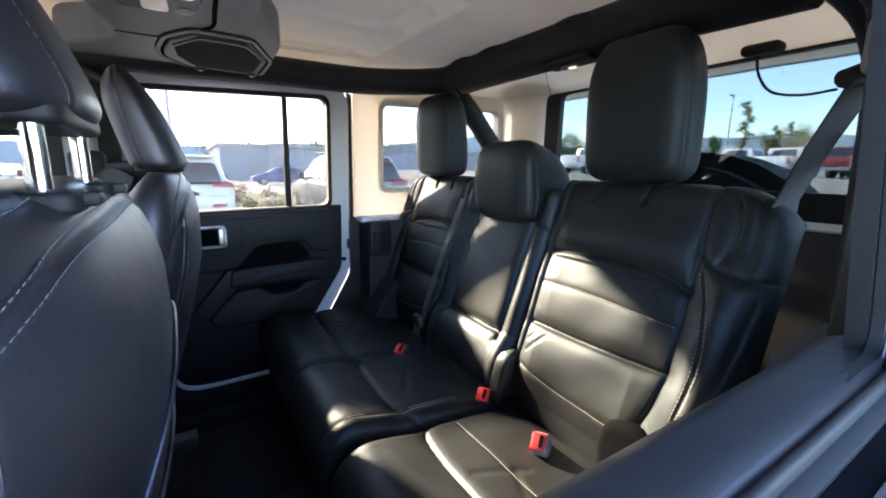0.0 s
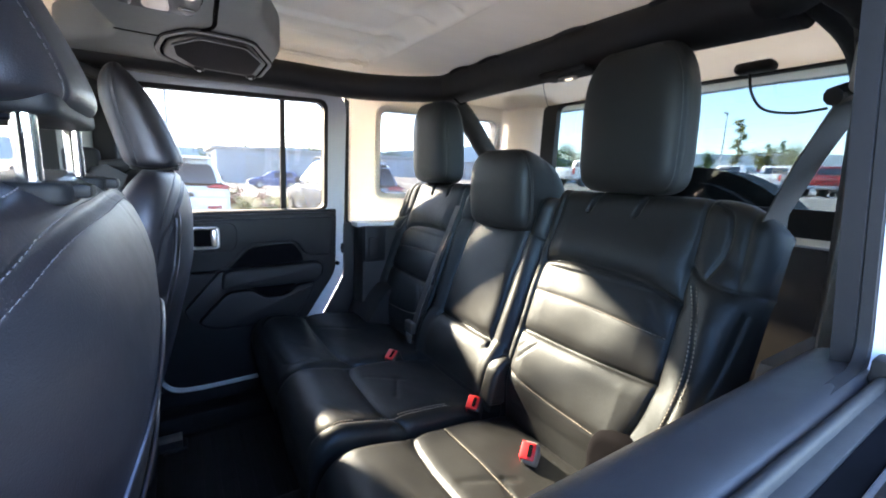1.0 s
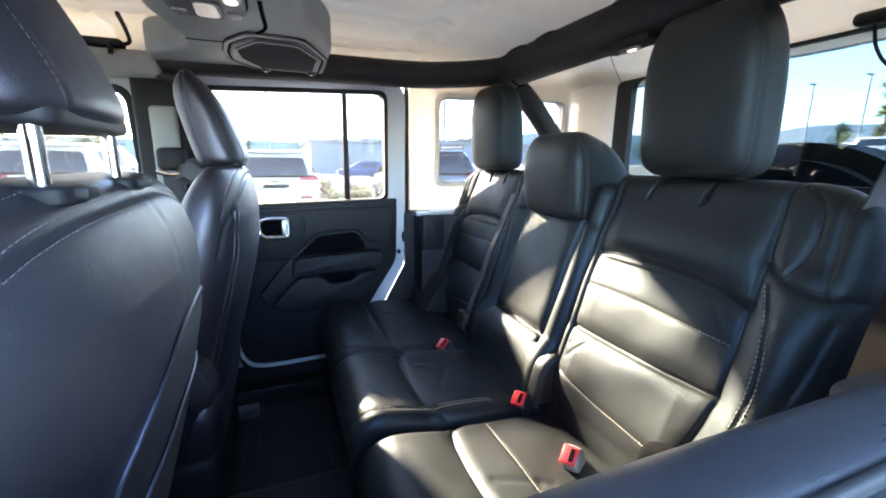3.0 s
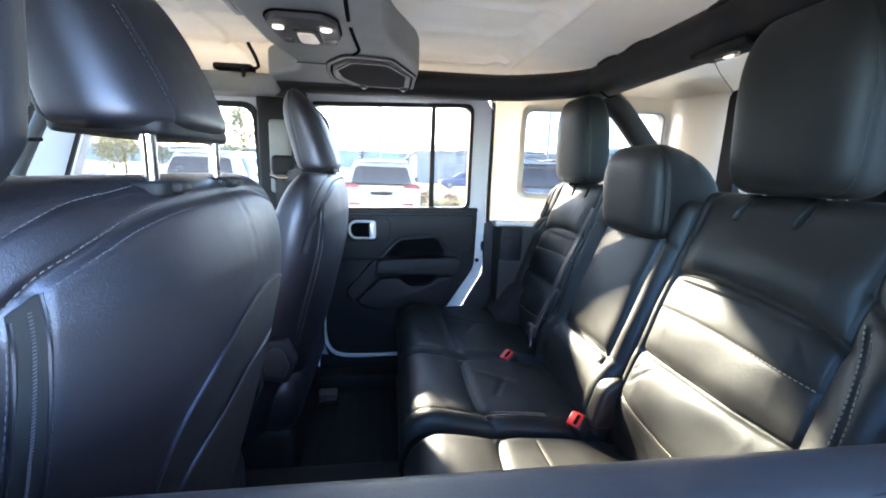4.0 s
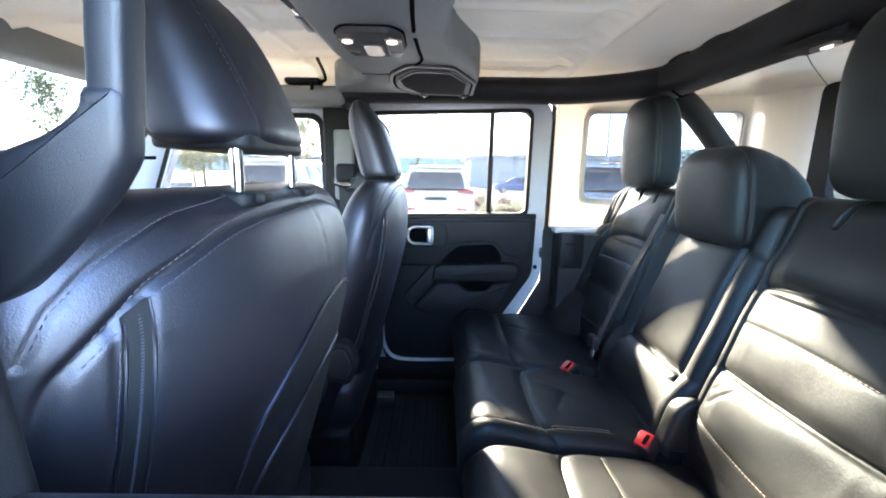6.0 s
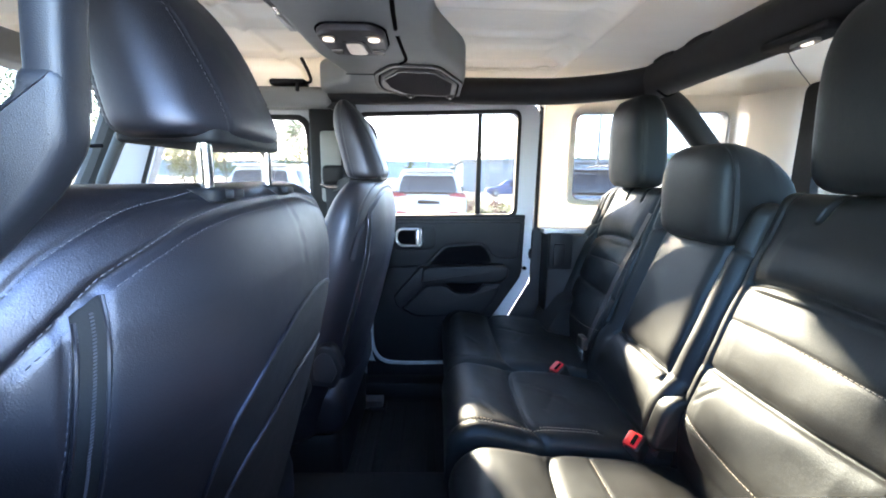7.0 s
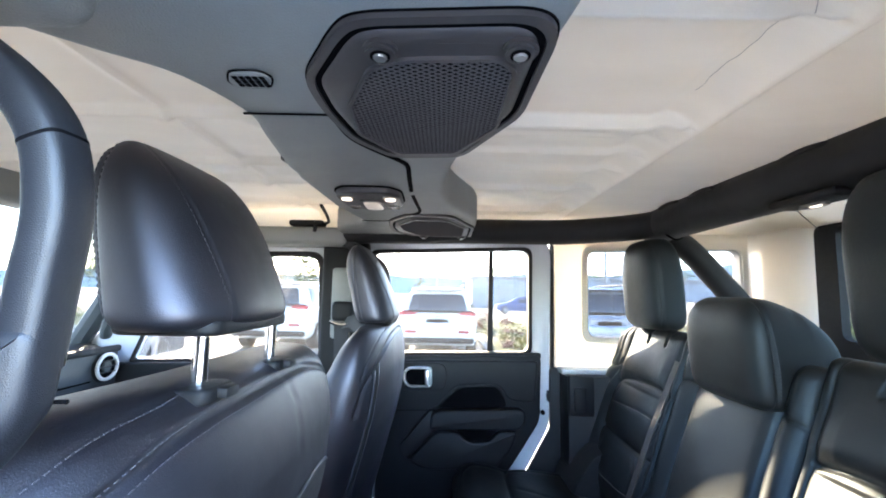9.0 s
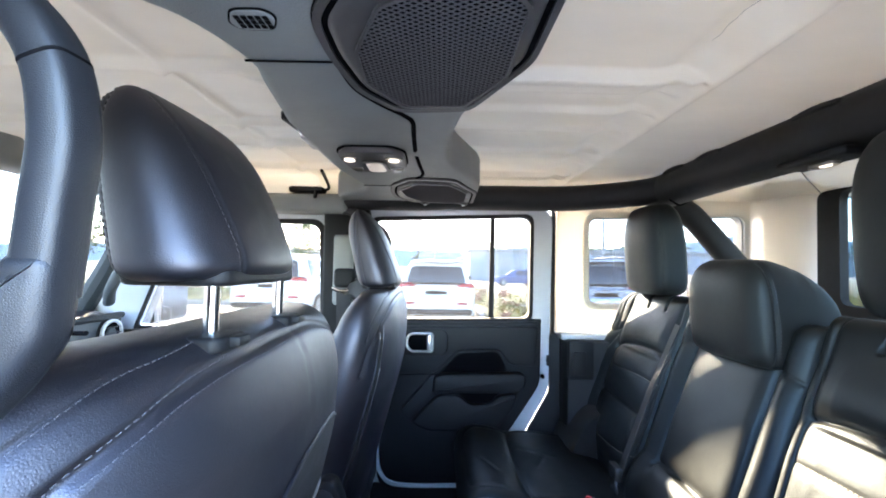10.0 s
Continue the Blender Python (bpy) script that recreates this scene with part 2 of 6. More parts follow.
def tube(points, radius, seg=10, squash=1.0, n=6, smooth=True, power=2.0, up=(0.13, 0.21, 0.97)):
    """A round bar along a line; radius may be a function of 0..1. squash flattens it across its height."""
    line = smooth_line(points, n) if smooth and len(points) > 2 else [Vector(p) for p in points]
    bm = bmesh.new()
    rings, up = [], Vector(up).normalized()
    corner = lambda c: math.copysign(abs(c) ** (2 / power), c)  # noqa: E731
    for i, p in enumerate(line):
        d = (line[min(i + 1, len(line) - 1)] - line[max(i - 1, 0)]).normalized()
        s = d.cross(up)
        s = s.normalized() if s.length > 0.05 else Vector((1, 0, 0))
        w = s.cross(d).normalized()
        r = radius(i / (len(line) - 1)) if callable(radius) else radius
        rings.append([bm.verts.new(p + s * r * corner(math.cos(2 * math.pi * k / seg)) + w * r * squash * corner(math.sin(2 * math.pi * k / seg))) for k in range(seg)])
    for a, b in zip(rings, rings[1:]):
        for k in range(seg):
            bm.faces.new([a[k], a[(k + 1) % seg], b[(k + 1) % seg], b[k]])
    bm.faces.new(rings[0]), bm.faces.new(rings[-1])
    return bm


def join(*bms):
    out = bmesh.new()
    for bm in bms:
        me = bpy.data.meshes.new("tmp")
        bm.to_mesh(me)
        bm.free()
        out.from_mesh(me)
        bpy.data.meshes.remove(me)
    return out


def ribbon(points, widths, normals, thick=0.0015):
    """A flat strap along points, with a width vector at each."""
    bm = bmesh.new()
    rows = []
    for p, w, nn in zip(points, widths, normals):
        p, w, nn = Vector(p), Vector(w), Vector(nn).normalized() * thick
        rows.append([bm.verts.new(q) for q in (p - w + nn, p + w + nn, p + w - nn, p - w - nn)])
    for a, b in zip(rows, rows[1:]):
        for k in range(4):
            bm.faces.new([a[k], a[(k + 1) % 4], b[(k + 1) % 4], b[k]])
    bm.faces.new(rows[0]), bm.faces.new(rows[-1])
    return bm


def line_gap(px, py, line):
    """Distance of each point of a grid to a polyline."""
    best = np.full(px.shape, 9.0)
    for (ax, ay), (bx, by) in zip(line, line[1:]):
        dx, dy = bx - ax, by - ay
        t = np.clip(((px - ax) * dx + (py - ay) * dy) / (dx * dx + dy * dy + 1e-12), 0, 1)
        best = np.minimum(best, np.hypot(px - ax - t * dx, py - ay - t * dy))
    return best


def bend(line, n=6):
    return [tuple(p[:2]) for p in smooth_line([(*q, 0) for q in line], n)]


def groove(px, py, lines, depth, width):
    """Valleys along seams."""
    out = np.zeros(px.shape)
    for line in lines:
        out -= depth * np.exp(-(line_gap(px, py, line) / width) ** 2)
    return out


def seam(px, py, lines, depth, width=0.0026):
    """Sewn seams: a sharp crease between two softly puffed edges."""
    out = np.zeros(px.shape)
    for line in lines:
        d = line_gap(px, py, line)
        out = np.minimum(out, -depth * (0.62 * np.exp(-(d / width) ** 2) + 0.38 * np.exp(-(d / (4.2 * width)) ** 2)))
    return out


def rolled(d, r):
    """How far a padded face falls away at a distance d from its rim."""
    d = np.clip(d, 0, r)
    return np.sqrt(np.maximum(r * r - (r - d) ** 2, 0)) - r


def padded(name, X, Y, Z, back, mat, parent, regions=None, names=None, label="", tuck=0.0):
    """A padded sheet from grids of places, closed by skirts that run along back; split into upholstery panels by regions."""
    nv, nu = X.shape
    P = np.stack([X, Y, Z], -1)
    N = np.cross(np.gradient(P, axis=1), np.gradient(P, axis=0))
    N = (N / np.maximum(np.linalg.norm(N, axis=-1, keepdims=True), 1e-12)).reshape(-1, 3)
    made = []
    quad = lambda i, j: (i * nu + j, i * nu + j + 1, (i + 1) * nu + j + 1, (i + 1) * nu + j)  # noqa: E731
    if regions is None:
        regions = np.zeros((nv - 1, nu - 1), int)
        names = {0: name}
    for r, nm in names.items():
        faces = [quad(i, j) for i in range(nv - 1) for j in range(nu - 1) if regions[i, j] == r]
        if not faces:
            continue
        used = sorted({k for f in faces for k in f})
        index = {k: i for i, k in enumerate(used)}
        flat = P.reshape(-1, 3)
        made.append(mesh_of(nm, flat[used], [tuple(index[k] for k in f) for f in faces], mat, parent, label, normals=N[used]))
    rim = [(0, j) for j in range(nu)] + [(i, nu - 1) for i in range(1, nv)] + [(nv - 1, j) for j in range(nu - 2, -1, -1)] + [(i, 0) for i in range(nv - 2, 0, -1)]
    top = [P[i, j] for i, j in rim]
    n = len(top)
    yc, hw = (Y.max() + Y.min()) / 2, (Y.max() - Y.min()) / 2
    verts = top + [p + np.array(back) - np.array([0, (p[1] - yc) / hw * tuck, 0]) for p in top]
    faces = [(k, (k + 1) % n, n + (k + 1) % n, n + k) for k in range(n)] + [tuple(range(n, 2 * n))]
    mesh_of("backing", verts, faces, mat, parent, smooth=False)
    return made


def loft(rings, closed=True):
    bm = bmesh.new()
    rows = [[bm.verts.new(p) for p in ring] for ring in rings]
    n = len(rows[0])
    for a, b in zip(rows, rows[1:]):
        for k in range(n):
            bm.faces.new([a[k], a[(k + 1) % n], b[(k + 1) % n], b[k]])
    if closed:
        bm.faces.new(rows[0]), bm.faces.new(rows[-1])
    return bm


def oval(cx, cy, z, a, b, power=3.0, n=48, lean=0.0):
    """A rounded-square ring in plan."""
    out = []
    for k in range(n):
        t = 2 * math.pi * k / n
        c, s = math.cos(t), math.sin(t)
        out.append(Vector((cx + a * math.copysign(abs(c) ** (2 / power), c), cy + b * math.copysign(abs(s) ** (2 / power), s), z + lean * c * a)))
    return out


def stitches(lines3, mat, parent, length=0.0045, gap=0.0028, thick=0.0009, lift=(0, 0, 0)):
    """Short thread dashes along lines in space."""
    verts, faces = [], []
    L = Vector(lift)
    for line in lines3:
        pts = [Vector(p) + L for p in line]
        dist = [0.0]
        for a, b in zip(pts, pts[1:]):
            dist.append(dist[-1] + (b - a).length)
        d = 0.0
        while d + length < dist[-1]:
            ends = []
            for q in (d, d + length):
                k = max(0, min(len(pts) - 2, int(np.searchsorted(dist, q)) - 1))
                f = (q - dist[k]) / max(1e-9, dist[k + 1] - dist[k])
                ends.append(pts[k].lerp(pts[k + 1], f))
            a, b = ends
            ax = (b - a).normalized()
            s = ax.cross(Vector((0.3, 0.5, 0.8))).normalized() * thick
            w = ax.cross(s).normalized() * thick
            base = len(verts)
            for p in (a, b):
                verts.extend([p + s, p + w, p - s, p - w])
            for k in range(4):
                faces.append((base + k, base + (k + 1) % 4, base + 4 + (k + 1) % 4, base + 4 + k))
            faces.append((base, base + 1, base + 2, base + 3))
            faces.append((base + 4, base + 5, base + 6, base + 7))
            d += length + gap
    return tagged(mesh_of("stitching", verts, faces, mat, parent, "row of thread stitches", smooth=False), kind="stuff")


def relax(line, times=8):
    """The line with its small jogs evened out."""
    pts = [Vector(p) for p in line]
    for _ in range(times):
        pts = [pts[0]] + [(a + 2 * b + c) / 4 for a, b, c in zip(pts, pts[1:], pts[2:])] + [pts[-1]]
    return pts


def cyl(c, axis, r0, length, r1=None, seg=20, bevel=0.0):
    bm = bmesh.new()
    bmesh.ops.create_cone(bm, cap_ends=True, segments=seg, radius1=r0, radius2=r0 if r1 is None else r1, depth=length)
    if bevel:
        bmesh.ops.bevel(bm, geom=[e for e in bm.edges if len(e.link_faces) == 2 and any(len(f.verts) > 4 for f in e.link_faces)], offset=bevel, segments=2, affect="EDGES")
    q = Vector(axis).to_track_quat("Z", "Y").to_matrix().to_4x4()
    bmesh.ops.transform(bm, matrix=Matrix.Translation(c) @ q, verts=bm.verts[:])
    return bm


# ---- the shell of the vehicle ----
def side_wall(s):
    """Moulded hardtop quarter panel with its rear side window; s = 1 far side, -1 near side."""
    nm = "wall_right" if s > 0 else "wall_left"
    hole = rounded([(0.66, 1.372), (1.215, 1.372), (1.215, 1.695), (0.66, 1.68)], 0.035)
    outer = [(0.548, 1.268), (1.24, 1.268), (1.24, 1.80), (0.548, 1.80)]
    wall = tagged(part(nm, plate(outer, [hole], lambda a, b, d: (a, s * (d - (b - 1.27) * 0.03), b), 0.700, 0.745), HARDTOP), kind="structure",
                  label="pale moulded hardtop side with a rounded window", category="wall")
    rim_o = rounded([(0.642, 1.354), (1.233, 1.354), (1.233, 1.713), (0.642, 1.698)], 0.045)
    part("window_surround", plate(rim_o, [hole], lambda a, b, d: (a, s * (d - (b - 1.27) * 0.03), b), 0.690, 0.699), HARDTOP, wall)
    pane = part("pane", plate(rounded([(0.65, 1.362), (1.225, 1.362), (1.225, 1.705), (0.65, 1.69)], 0.035), [],
                              lambda a, b, d: (a, s * (d - (b - 1.27) * 0.03), b), 0.728, 0.732), SMOKE, wall, "smoked side glass")
    pane.visible_shadow = s > 0
    part("window_gasket", plate(rounded([(0.655, 1.367), (1.22, 1.367), (1.22, 1.70), (0.655, 1.685)], 0.035),
                                [rounded([(0.664, 1.376), (1.211, 1.376), (1.211, 1.691), (0.664, 1.676)], 0.032)],
                                lambda a, b, d: (a, s * (d - (b - 1.27) * 0.03), b), 0.7005, 0.727), SEAL, wall)
    # rounded rear corner
    rings = []
    for z in (1.268, 1.5, 1.80):
        lean = (z - 1.27) * 0.03
        rings.append([Vector((1.24 + 0.14 * math.sin(a), s * (0.56 + 0.14 * math.cos(a) - lean), z)) for a in np.linspace(0, math.pi / 2, 14)])
    verts = [p for r in rings for p in r] + [p + Vector((0.03, s * 0.03, 0)) for r in rings for p in r]
    faces = []
    for o in (0, 42):
        for i in range(2):
            for k in range(13):
                faces.append((o + i * 14 + k, o + i * 14 + k + 1, o + (i + 1) * 14 + k + 1, o + (i + 1) * 14 + k))
    for k in range(13):
        faces += [(k, k + 1, k + 43, k + 42), (28 + k, 29 + k, 71 + k, 70 + k)]
    # Greyer liner fibre tones down the corner's glow beside the brighter walls.
    mesh_of("corner", verts, faces, LINER, wall)
    part("corner_cap", box(1.20, 1.46, min(s * 0.50, s * 0.765), max(s * 0.50, s * 0.765), 1.802, 1.84, 0.0), PAINT, wall)
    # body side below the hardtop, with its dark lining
    # Sunlit near lining is coloured lighter than the far one in shade.
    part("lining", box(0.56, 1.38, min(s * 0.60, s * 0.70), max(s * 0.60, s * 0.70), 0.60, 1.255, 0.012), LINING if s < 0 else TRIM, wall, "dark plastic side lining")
    part("ledge", box(0.555, 1.38, min(s * 0.645, s * 0.742), max(s * 0.645, s * 0.742), 1.252, 1.270, 0.003), PAINT, wall, "white painted body rim")
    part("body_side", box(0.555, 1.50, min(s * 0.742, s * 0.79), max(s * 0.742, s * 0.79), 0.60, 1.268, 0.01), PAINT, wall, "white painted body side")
    return wall


wall_right, wall_left = side_wall(1), side_wall(-1)
part("arch_panel", slab(rounded([(0.24, 0.60), (0.60, 0.60), (0.60, 1.262), (0.527, 1.262), (0.527, 1.06), (0.430, 0.888), (0.275, 0.655)], 0.01), lambda a, b, q: (a, q, b), 0.702, 0.7155, 0.002), TRIM, wall_right, "black lining over the wheel arch")
part("jamb_recess", box(0.558, 0.640, 0.575, 0.605, 1.135, 1.262, 0.008), TRIM, wall_right, "black moulded lock cover")
part("jamb_recess", box(0.572, 0.612, 0.571, 0.577, 1.15, 1.225, 0.004), TRIM, wall_right)

wall_rear = tagged(part("wall_rear", plate([(-0.558, 1.307), (0.558, 1.307), (0.545, 1.80), (-0.545, 1.80)],
                                           [rounded([(-0.53, 1.395), (0.53, 1.395), (0.53, 1.755), (-0.53, 1.755)], 0.03)], face_x, 1.38, 1.41), HARDTOP),
                   kind="structure", label="pale moulded hardtop rear frame round the back glass", category="wall")
part("glass_frame", plate(rounded([(-0.552, 1.328), (0.552, 1.328), (0.545, 1.757), (-0.545, 1.757)], 0.03),
                          [rounded([(-0.475, 1.40), (0.475, 1.40), (0.47, 1.751), (-0.47, 1.751)], 0.03)], face_x, 1.352, 1.379), RUBBER, wall_rear, "dark brown rubber glass frame")
pane = part("pane", slab(rounded([(-0.54, 1.37), (0.54, 1.37), (0.54, 1.76), (-0.54, 1.76)], 0.03), face_x, 1.412, 1.416, 0), TINT, wall_rear, "blue tinted rear glass")
pane.visible_shadow = False
part("tailgate_lining", box(1.37, 1.43, -0.62, 0.62, 0.60, 1.300, 0.012), LINING, wall_rear, "black tailgate lining")
part("tailgate_rim", box(1.38, 1.45, -0.60, 0.60, 1.3010, 1.3060, 0.0), PAINT, wall_rear)
brake = thing("high_brake_lamp", (1.33, -0.23, 1.765), "black lamp housing with a thin cable over the rear glass", "brake lamp")
part("housing", box(1.305, 1.355, -0.283, -0.192, 1.752, 1.780, 0.012, 3), TRIM, brake)
part("lamp_wire", tube([(0.89, 0.13, 1.716), (0.985, 0.20, 1.756), (1.10, 0.30, 1.748), (1.30, 0.47, 1.737)], 0.0012, 6), RUBBER, brake, "thin dark wire")
part("cable", tube([(1.33, -0.225, 1.757), (1.33, -0.238, 1.70), (1.33, -0.272, 1.655), (1.335, -0.335, 1.640), (1.34, -0.40, 1.645)], 0.0035, 8), RUBBER, brake, "thin black cable")

floor = tagged(part("floor", box(-1.5, 1.5, -0.72, 0.72, 0.56, 0.62, 0.0), CARPET), kind="structure", label="black carpeted car floor", category="floor")
part("tunnel", slab(rounded([(-0.17, 0.62), (-0.13, 0.70), (0.13, 0.70), (0.17, 0.62)], 0.02), lambda a, b, d: (d, a, b), -1.3, 0.27, 0.004), CARPET, floor, "carpeted centre tunnel")
part("cargo_floor", box(0.80, 1.44, -0.60, 0.60, 0.70, 0.78, 0.01), CARPET, floor)
for s in (-1, 1):
    part("wheel_housing", slab(rounded([(0.42, 0.62), (0.56, 0.98), (0.62, 1.06), (1.10, 1.06), (1.20, 0.62)], 0.05), lambda a, b, d, s=s: (a, s * d, b), 0.50, 0.70, 0.015), CARPET, floor)
    part("rocker", box(-1.3, 0.55, min(s * 0.715, s * 0.79), max(s * 0.715, s * 0.79), 0.50, 0.660, 0.012), PAINT, floor, "white painted door sill")
    part("scuff_plate", box(-0.60, 0.34, min(s * 0.62, s * 0.712), max(s * 0.62, s * 0.712), 0.60, 0.682, 0.008), TRIM, floor)
    part("sill_liner", box(-0.10, 0.40, min(s * 0.690, s * 0.700), max(s * 0.690, s * 0.700), 0.62, 0.738, 0.002), TRIM, floor, "black sill lining")
    edge = [(-0.085, 1.00), (-0.083, 0.88), (-0.077, 0.82), (-0.062, 0.775), (-0.030, 0.745), (0.04, 0.736), (0.18, 0.738), (0.33, 0.742)]
    part("aperture_flange", ribbon(smooth_line([(a, s * 0.684, b) for a, b in edge], 5), [Vector((0.014, 0, 0.0)).lerp(Vector((0.002, 0, 0.006)), min(1, k / 18)) for k in range(36)], [(0, 1, 0)] * 36, 0.004), PAINT, floor, "white painted door opening edge")
mat_thing = thing("floor_mat", (0.08, 0.30, 0.62), "black ribbed rubber mat on the rear footwell", "floor mat")
part("mat", slab(rounded([(-0.12, 0.14), (0.24, 0.14), (0.24, 0.58), (-0.12, 0.58)], 0.03), flat_z, 0.62, 0.632, 0.003), CARPET, mat_thing)
for k in range(9):
    part("rib", box(-0.10 + k * 0.038, -0.088 + k * 0.038, 0.17, 0.55, 0.631, 0.636, 0.002, 1), CARPET, mat_thing)

# ceiling: moulded shell with pressed ribs and a long step
def roof_height(x, y):
    z = 1.800 + 0 * x
    step = 1 / (1 + np.exp(-(x - 0.525) / 0.006))
    front = 1 / (1 + np.exp((x + 0.17) / 0.006))
    z = z - 0.010 * step * (1 - front)
    inside = (1 - step) * (1 - front)
    for yy, depth, wide in ((-0.42, 0.014, 0.006), (-0.165, 0.019, 0.006), (-0.10, 0.006, 0.010), (-0.015, 0.009, 0.008), (0.09, 0.008, 0.012), (0.25, 0.011, 0.008), (0.36, 0.006, 0.012), (0.50, 0.017, 0.006), (0.555, 0.014, 0.006)):
        z = z - 1.4 * depth * inside * (np.exp(-((y - yy) / wide) ** 2) - 0.5 * np.exp(-((y - yy - 2.2 * wide) / wide) ** 2))
    for yy in (-0.17, 0.07, 0.21, 0.45):
        z = z - 0.018 * front * (np.exp(-((y - yy) / 0.009) ** 2) - 0.5 * np.exp(-((y - yy - 0.02) / 0.009) ** 2))
    z = z - 0.011 * np.exp(-((x - 0.548) / 0.010) ** 2) + 0.008 * np.exp(-((x - 0.49) / 0.022) ** 2) - 0.008 * np.exp(-((x + 0.29) / 0.010) ** 2)
    z = z - 0.085 * np.clip((np.abs(y) - 0.60) / 0.12, 0, 1) ** 2
    z = z - 0.07 * np.clip((x - 1.24) / 0.2, 0, 1) ** 2 - 0.05 * np.clip((-0.75 - x) / 0.25, 0, 1) ** 2
    return z + 0.0012 * np.sin(9 * x + 4 * y) + 0.0008 * np.sin(23 * y + 5 * x)


gx, gy = np.meshgrid(np.linspace(-0.95, 1.42, 330), np.linspace(-0.73, 0.73, 420))
gz = roof_height(gx, gy)
nv, nu = gx.shape
rv = np.stack([gx, gy, gz], -1).reshape(-1, 3)
rf = [(i * nu + j, i * nu + j + 1, (i + 1) * nu + j + 1, (i + 1) * nu + j) for i in range(nv - 1) for j in range(nu - 1)]
lid = [(-0.97, -0.76, 1.86), (1.50, -0.76, 1.86), (1.50, 0.76, 1.86), (-0.97, 0.76, 1.86), (-0.97, -0.76, 1.815), (1.50, -0.76, 1.815), (1.50, 0.76, 1.815), (-0.97, 0.76, 1.815)]
k = len(rv)
ceiling = tagged(mesh_of("ceiling", list(rv) + lid, rf + [(k, k + 1, k + 2, k + 3), (k, k + 1, k + 5, k + 4), (k + 1, k + 2, k + 6, k + 5),
                                                          (k + 2, k + 3, k + 7, k + 6), (k + 3, k, k + 4, k + 7)], LINER),
                 kind="structure", label="grey white moulded hardtop ceiling with pressed ribs", category="ceiling")
ceiling.data.materials.append(HARDTOP)
for f_ in ceiling.data.polygons:
    f_.material_index = 1 if f_.center.x > 0.84 and f_.center.z < 1.812 else 0
crack = [(0.494 + 0.0016 * math.sin(70 * y) + 0.0008 * math.sin(190 * y), y) for y in np.linspace(-0.44, -0.24, 46)]
part("hairline_crack", tube([(x, y, float(roof_height(np.array(x), np.array(y))) - 0.0002) for x, y in crack], 0.0006, 5, smooth=False), SEAL, ceiling, "fine crack in the liner")
for s in (-1, 1):
    part("roof_edge", box(-0.97, 1.44, min(s * 0.70, s * 0.77), max(s * 0.70, s * 0.77), 1.735, 1.86, 0.01), PAINT, ceiling)

# ---- padded roll bars ----
def roll_bar(s):
    bar = thing("roll_bar", (0.72, s * 0.60, 1.60), "black foam-padded roll bar along the roof side", "roll bar", "roll bars")
    part("side_rail", tube([(-0.19, s * 0.612, 1.712), (-0.10, s * 0.606, 1.714), (0.05, s * 0.605, 1.720), (0.2, s * 0.605, 1.73), (0.52, s * 0.60, 1.732), (0.68, s * 0.565, 1.738), (0.78, s * 0.50, 1.742), (0.825, s * 0.43, 1.745)], lambda u: 0.031 + 0.011 * min(1, max(0, (u - 0.15) / 0.3)), 16), PADDING, bar)
    part("rear_leg", tube([(0.80, s * 0.525, 1.742), (0.93, s * 0.555, 1.690), (1.04, s * 0.565, 1.585), (1.15, s * 0.575, 1.46), (1.28, s * 0.60, 1.27)], 0.038, 14), PADDING, bar)
    if s < 0:
        part("rear_post", tube([(0.73, s * 0.56, 1.72), (0.735, s * 0.615, 1.64), (0.745, s * 0.63, 1.40), (0.75, s * 0.63, 1.22)], 0.030, 12), PADDING, bar)
    part("bolt_cap", cyl((0.795, s * 0.585, 1.665), (0.2, -s, -0.1), 0.012, 0.03, seg=14, bevel=0.003), CHROME, bar)
    return bar


roll_bar(1), roll_bar(-1)
cross = thing("cross_bar", (0.82, 0, 1.745), "black padded cross bar with zipped sleeve under the roof", "roll bar")
part("sleeve", tube([(0.825, -0.50, 1.742), (0.828, -0.2, 1.748), (0.828, 0.2, 1.748), (0.825, 0.50, 1.742)], 0.056, 18, 0.92), PADDING, cross)
for y in (-0.36, -0.12, 0.17, 0.32):
    part("seam_lip", tube([(0.7835, y, 1.780), (0.7830, y + 0.03, 1.783), (0.7830, y + 0.06, 1.783), (0.7835, y + 0.09, 1.780)], 0.0055, 8), PADDING, cross)
part("sleeve_seam", tube([(0.79, 0.395, 1.70), (0.825, 0.405, 1.687), (0.862, 0.415, 1.705)], 0.003, 6), HOLE, cross)
lamp = thing("cargo_lamp", (0.81, -0.06, 1.70), "flush courtesy lamp with pale lens under the bar", "lamp")
part("housing", box(0.780, 0.838, -0.130, 0.010, 1.6905, 1.706, 0.006, 3), TRIM, lamp)
part("lens", box(0.798, 0.818, -0.088, -0.036, 1.6880, 1.6925, 0.008, 4), LENS, lamp, "pale lamp lens")
part("bulb", box(0.803, 0.813, -0.076, -0.056, 1.6868, 1.6882, 0.004, 3), BULB, lamp, "lit lamp")

# ---- overhead console with loudspeakers ----
console = thing("overhead_console", (0.03, 0, 1.74), "charcoal plastic roof console spanning both doors with two loudspeakers", "overhead console")
half = [(-0.110, 0.0), (-0.108, 0.15), (-0.090, 0.27), (-0.080, 0.34), (-0.105, 0.42), (-0.150, 0.46), (-0.190, 0.50), (-0.205, 0.56), (-0.21, 0.655)]
rear = [(0.235, 0.655), (0.240, 0.54), (0.238, 0.50), (0.205, 0.30), (0.168, 0.20), (0.152, 0.10), (0.150, 0.0)]
far = half + rear
far = [half[0], *bend(half[1:-1], 5), half[-1], rear[0], *bend(rear[1:-1], 5), rear[-1]]
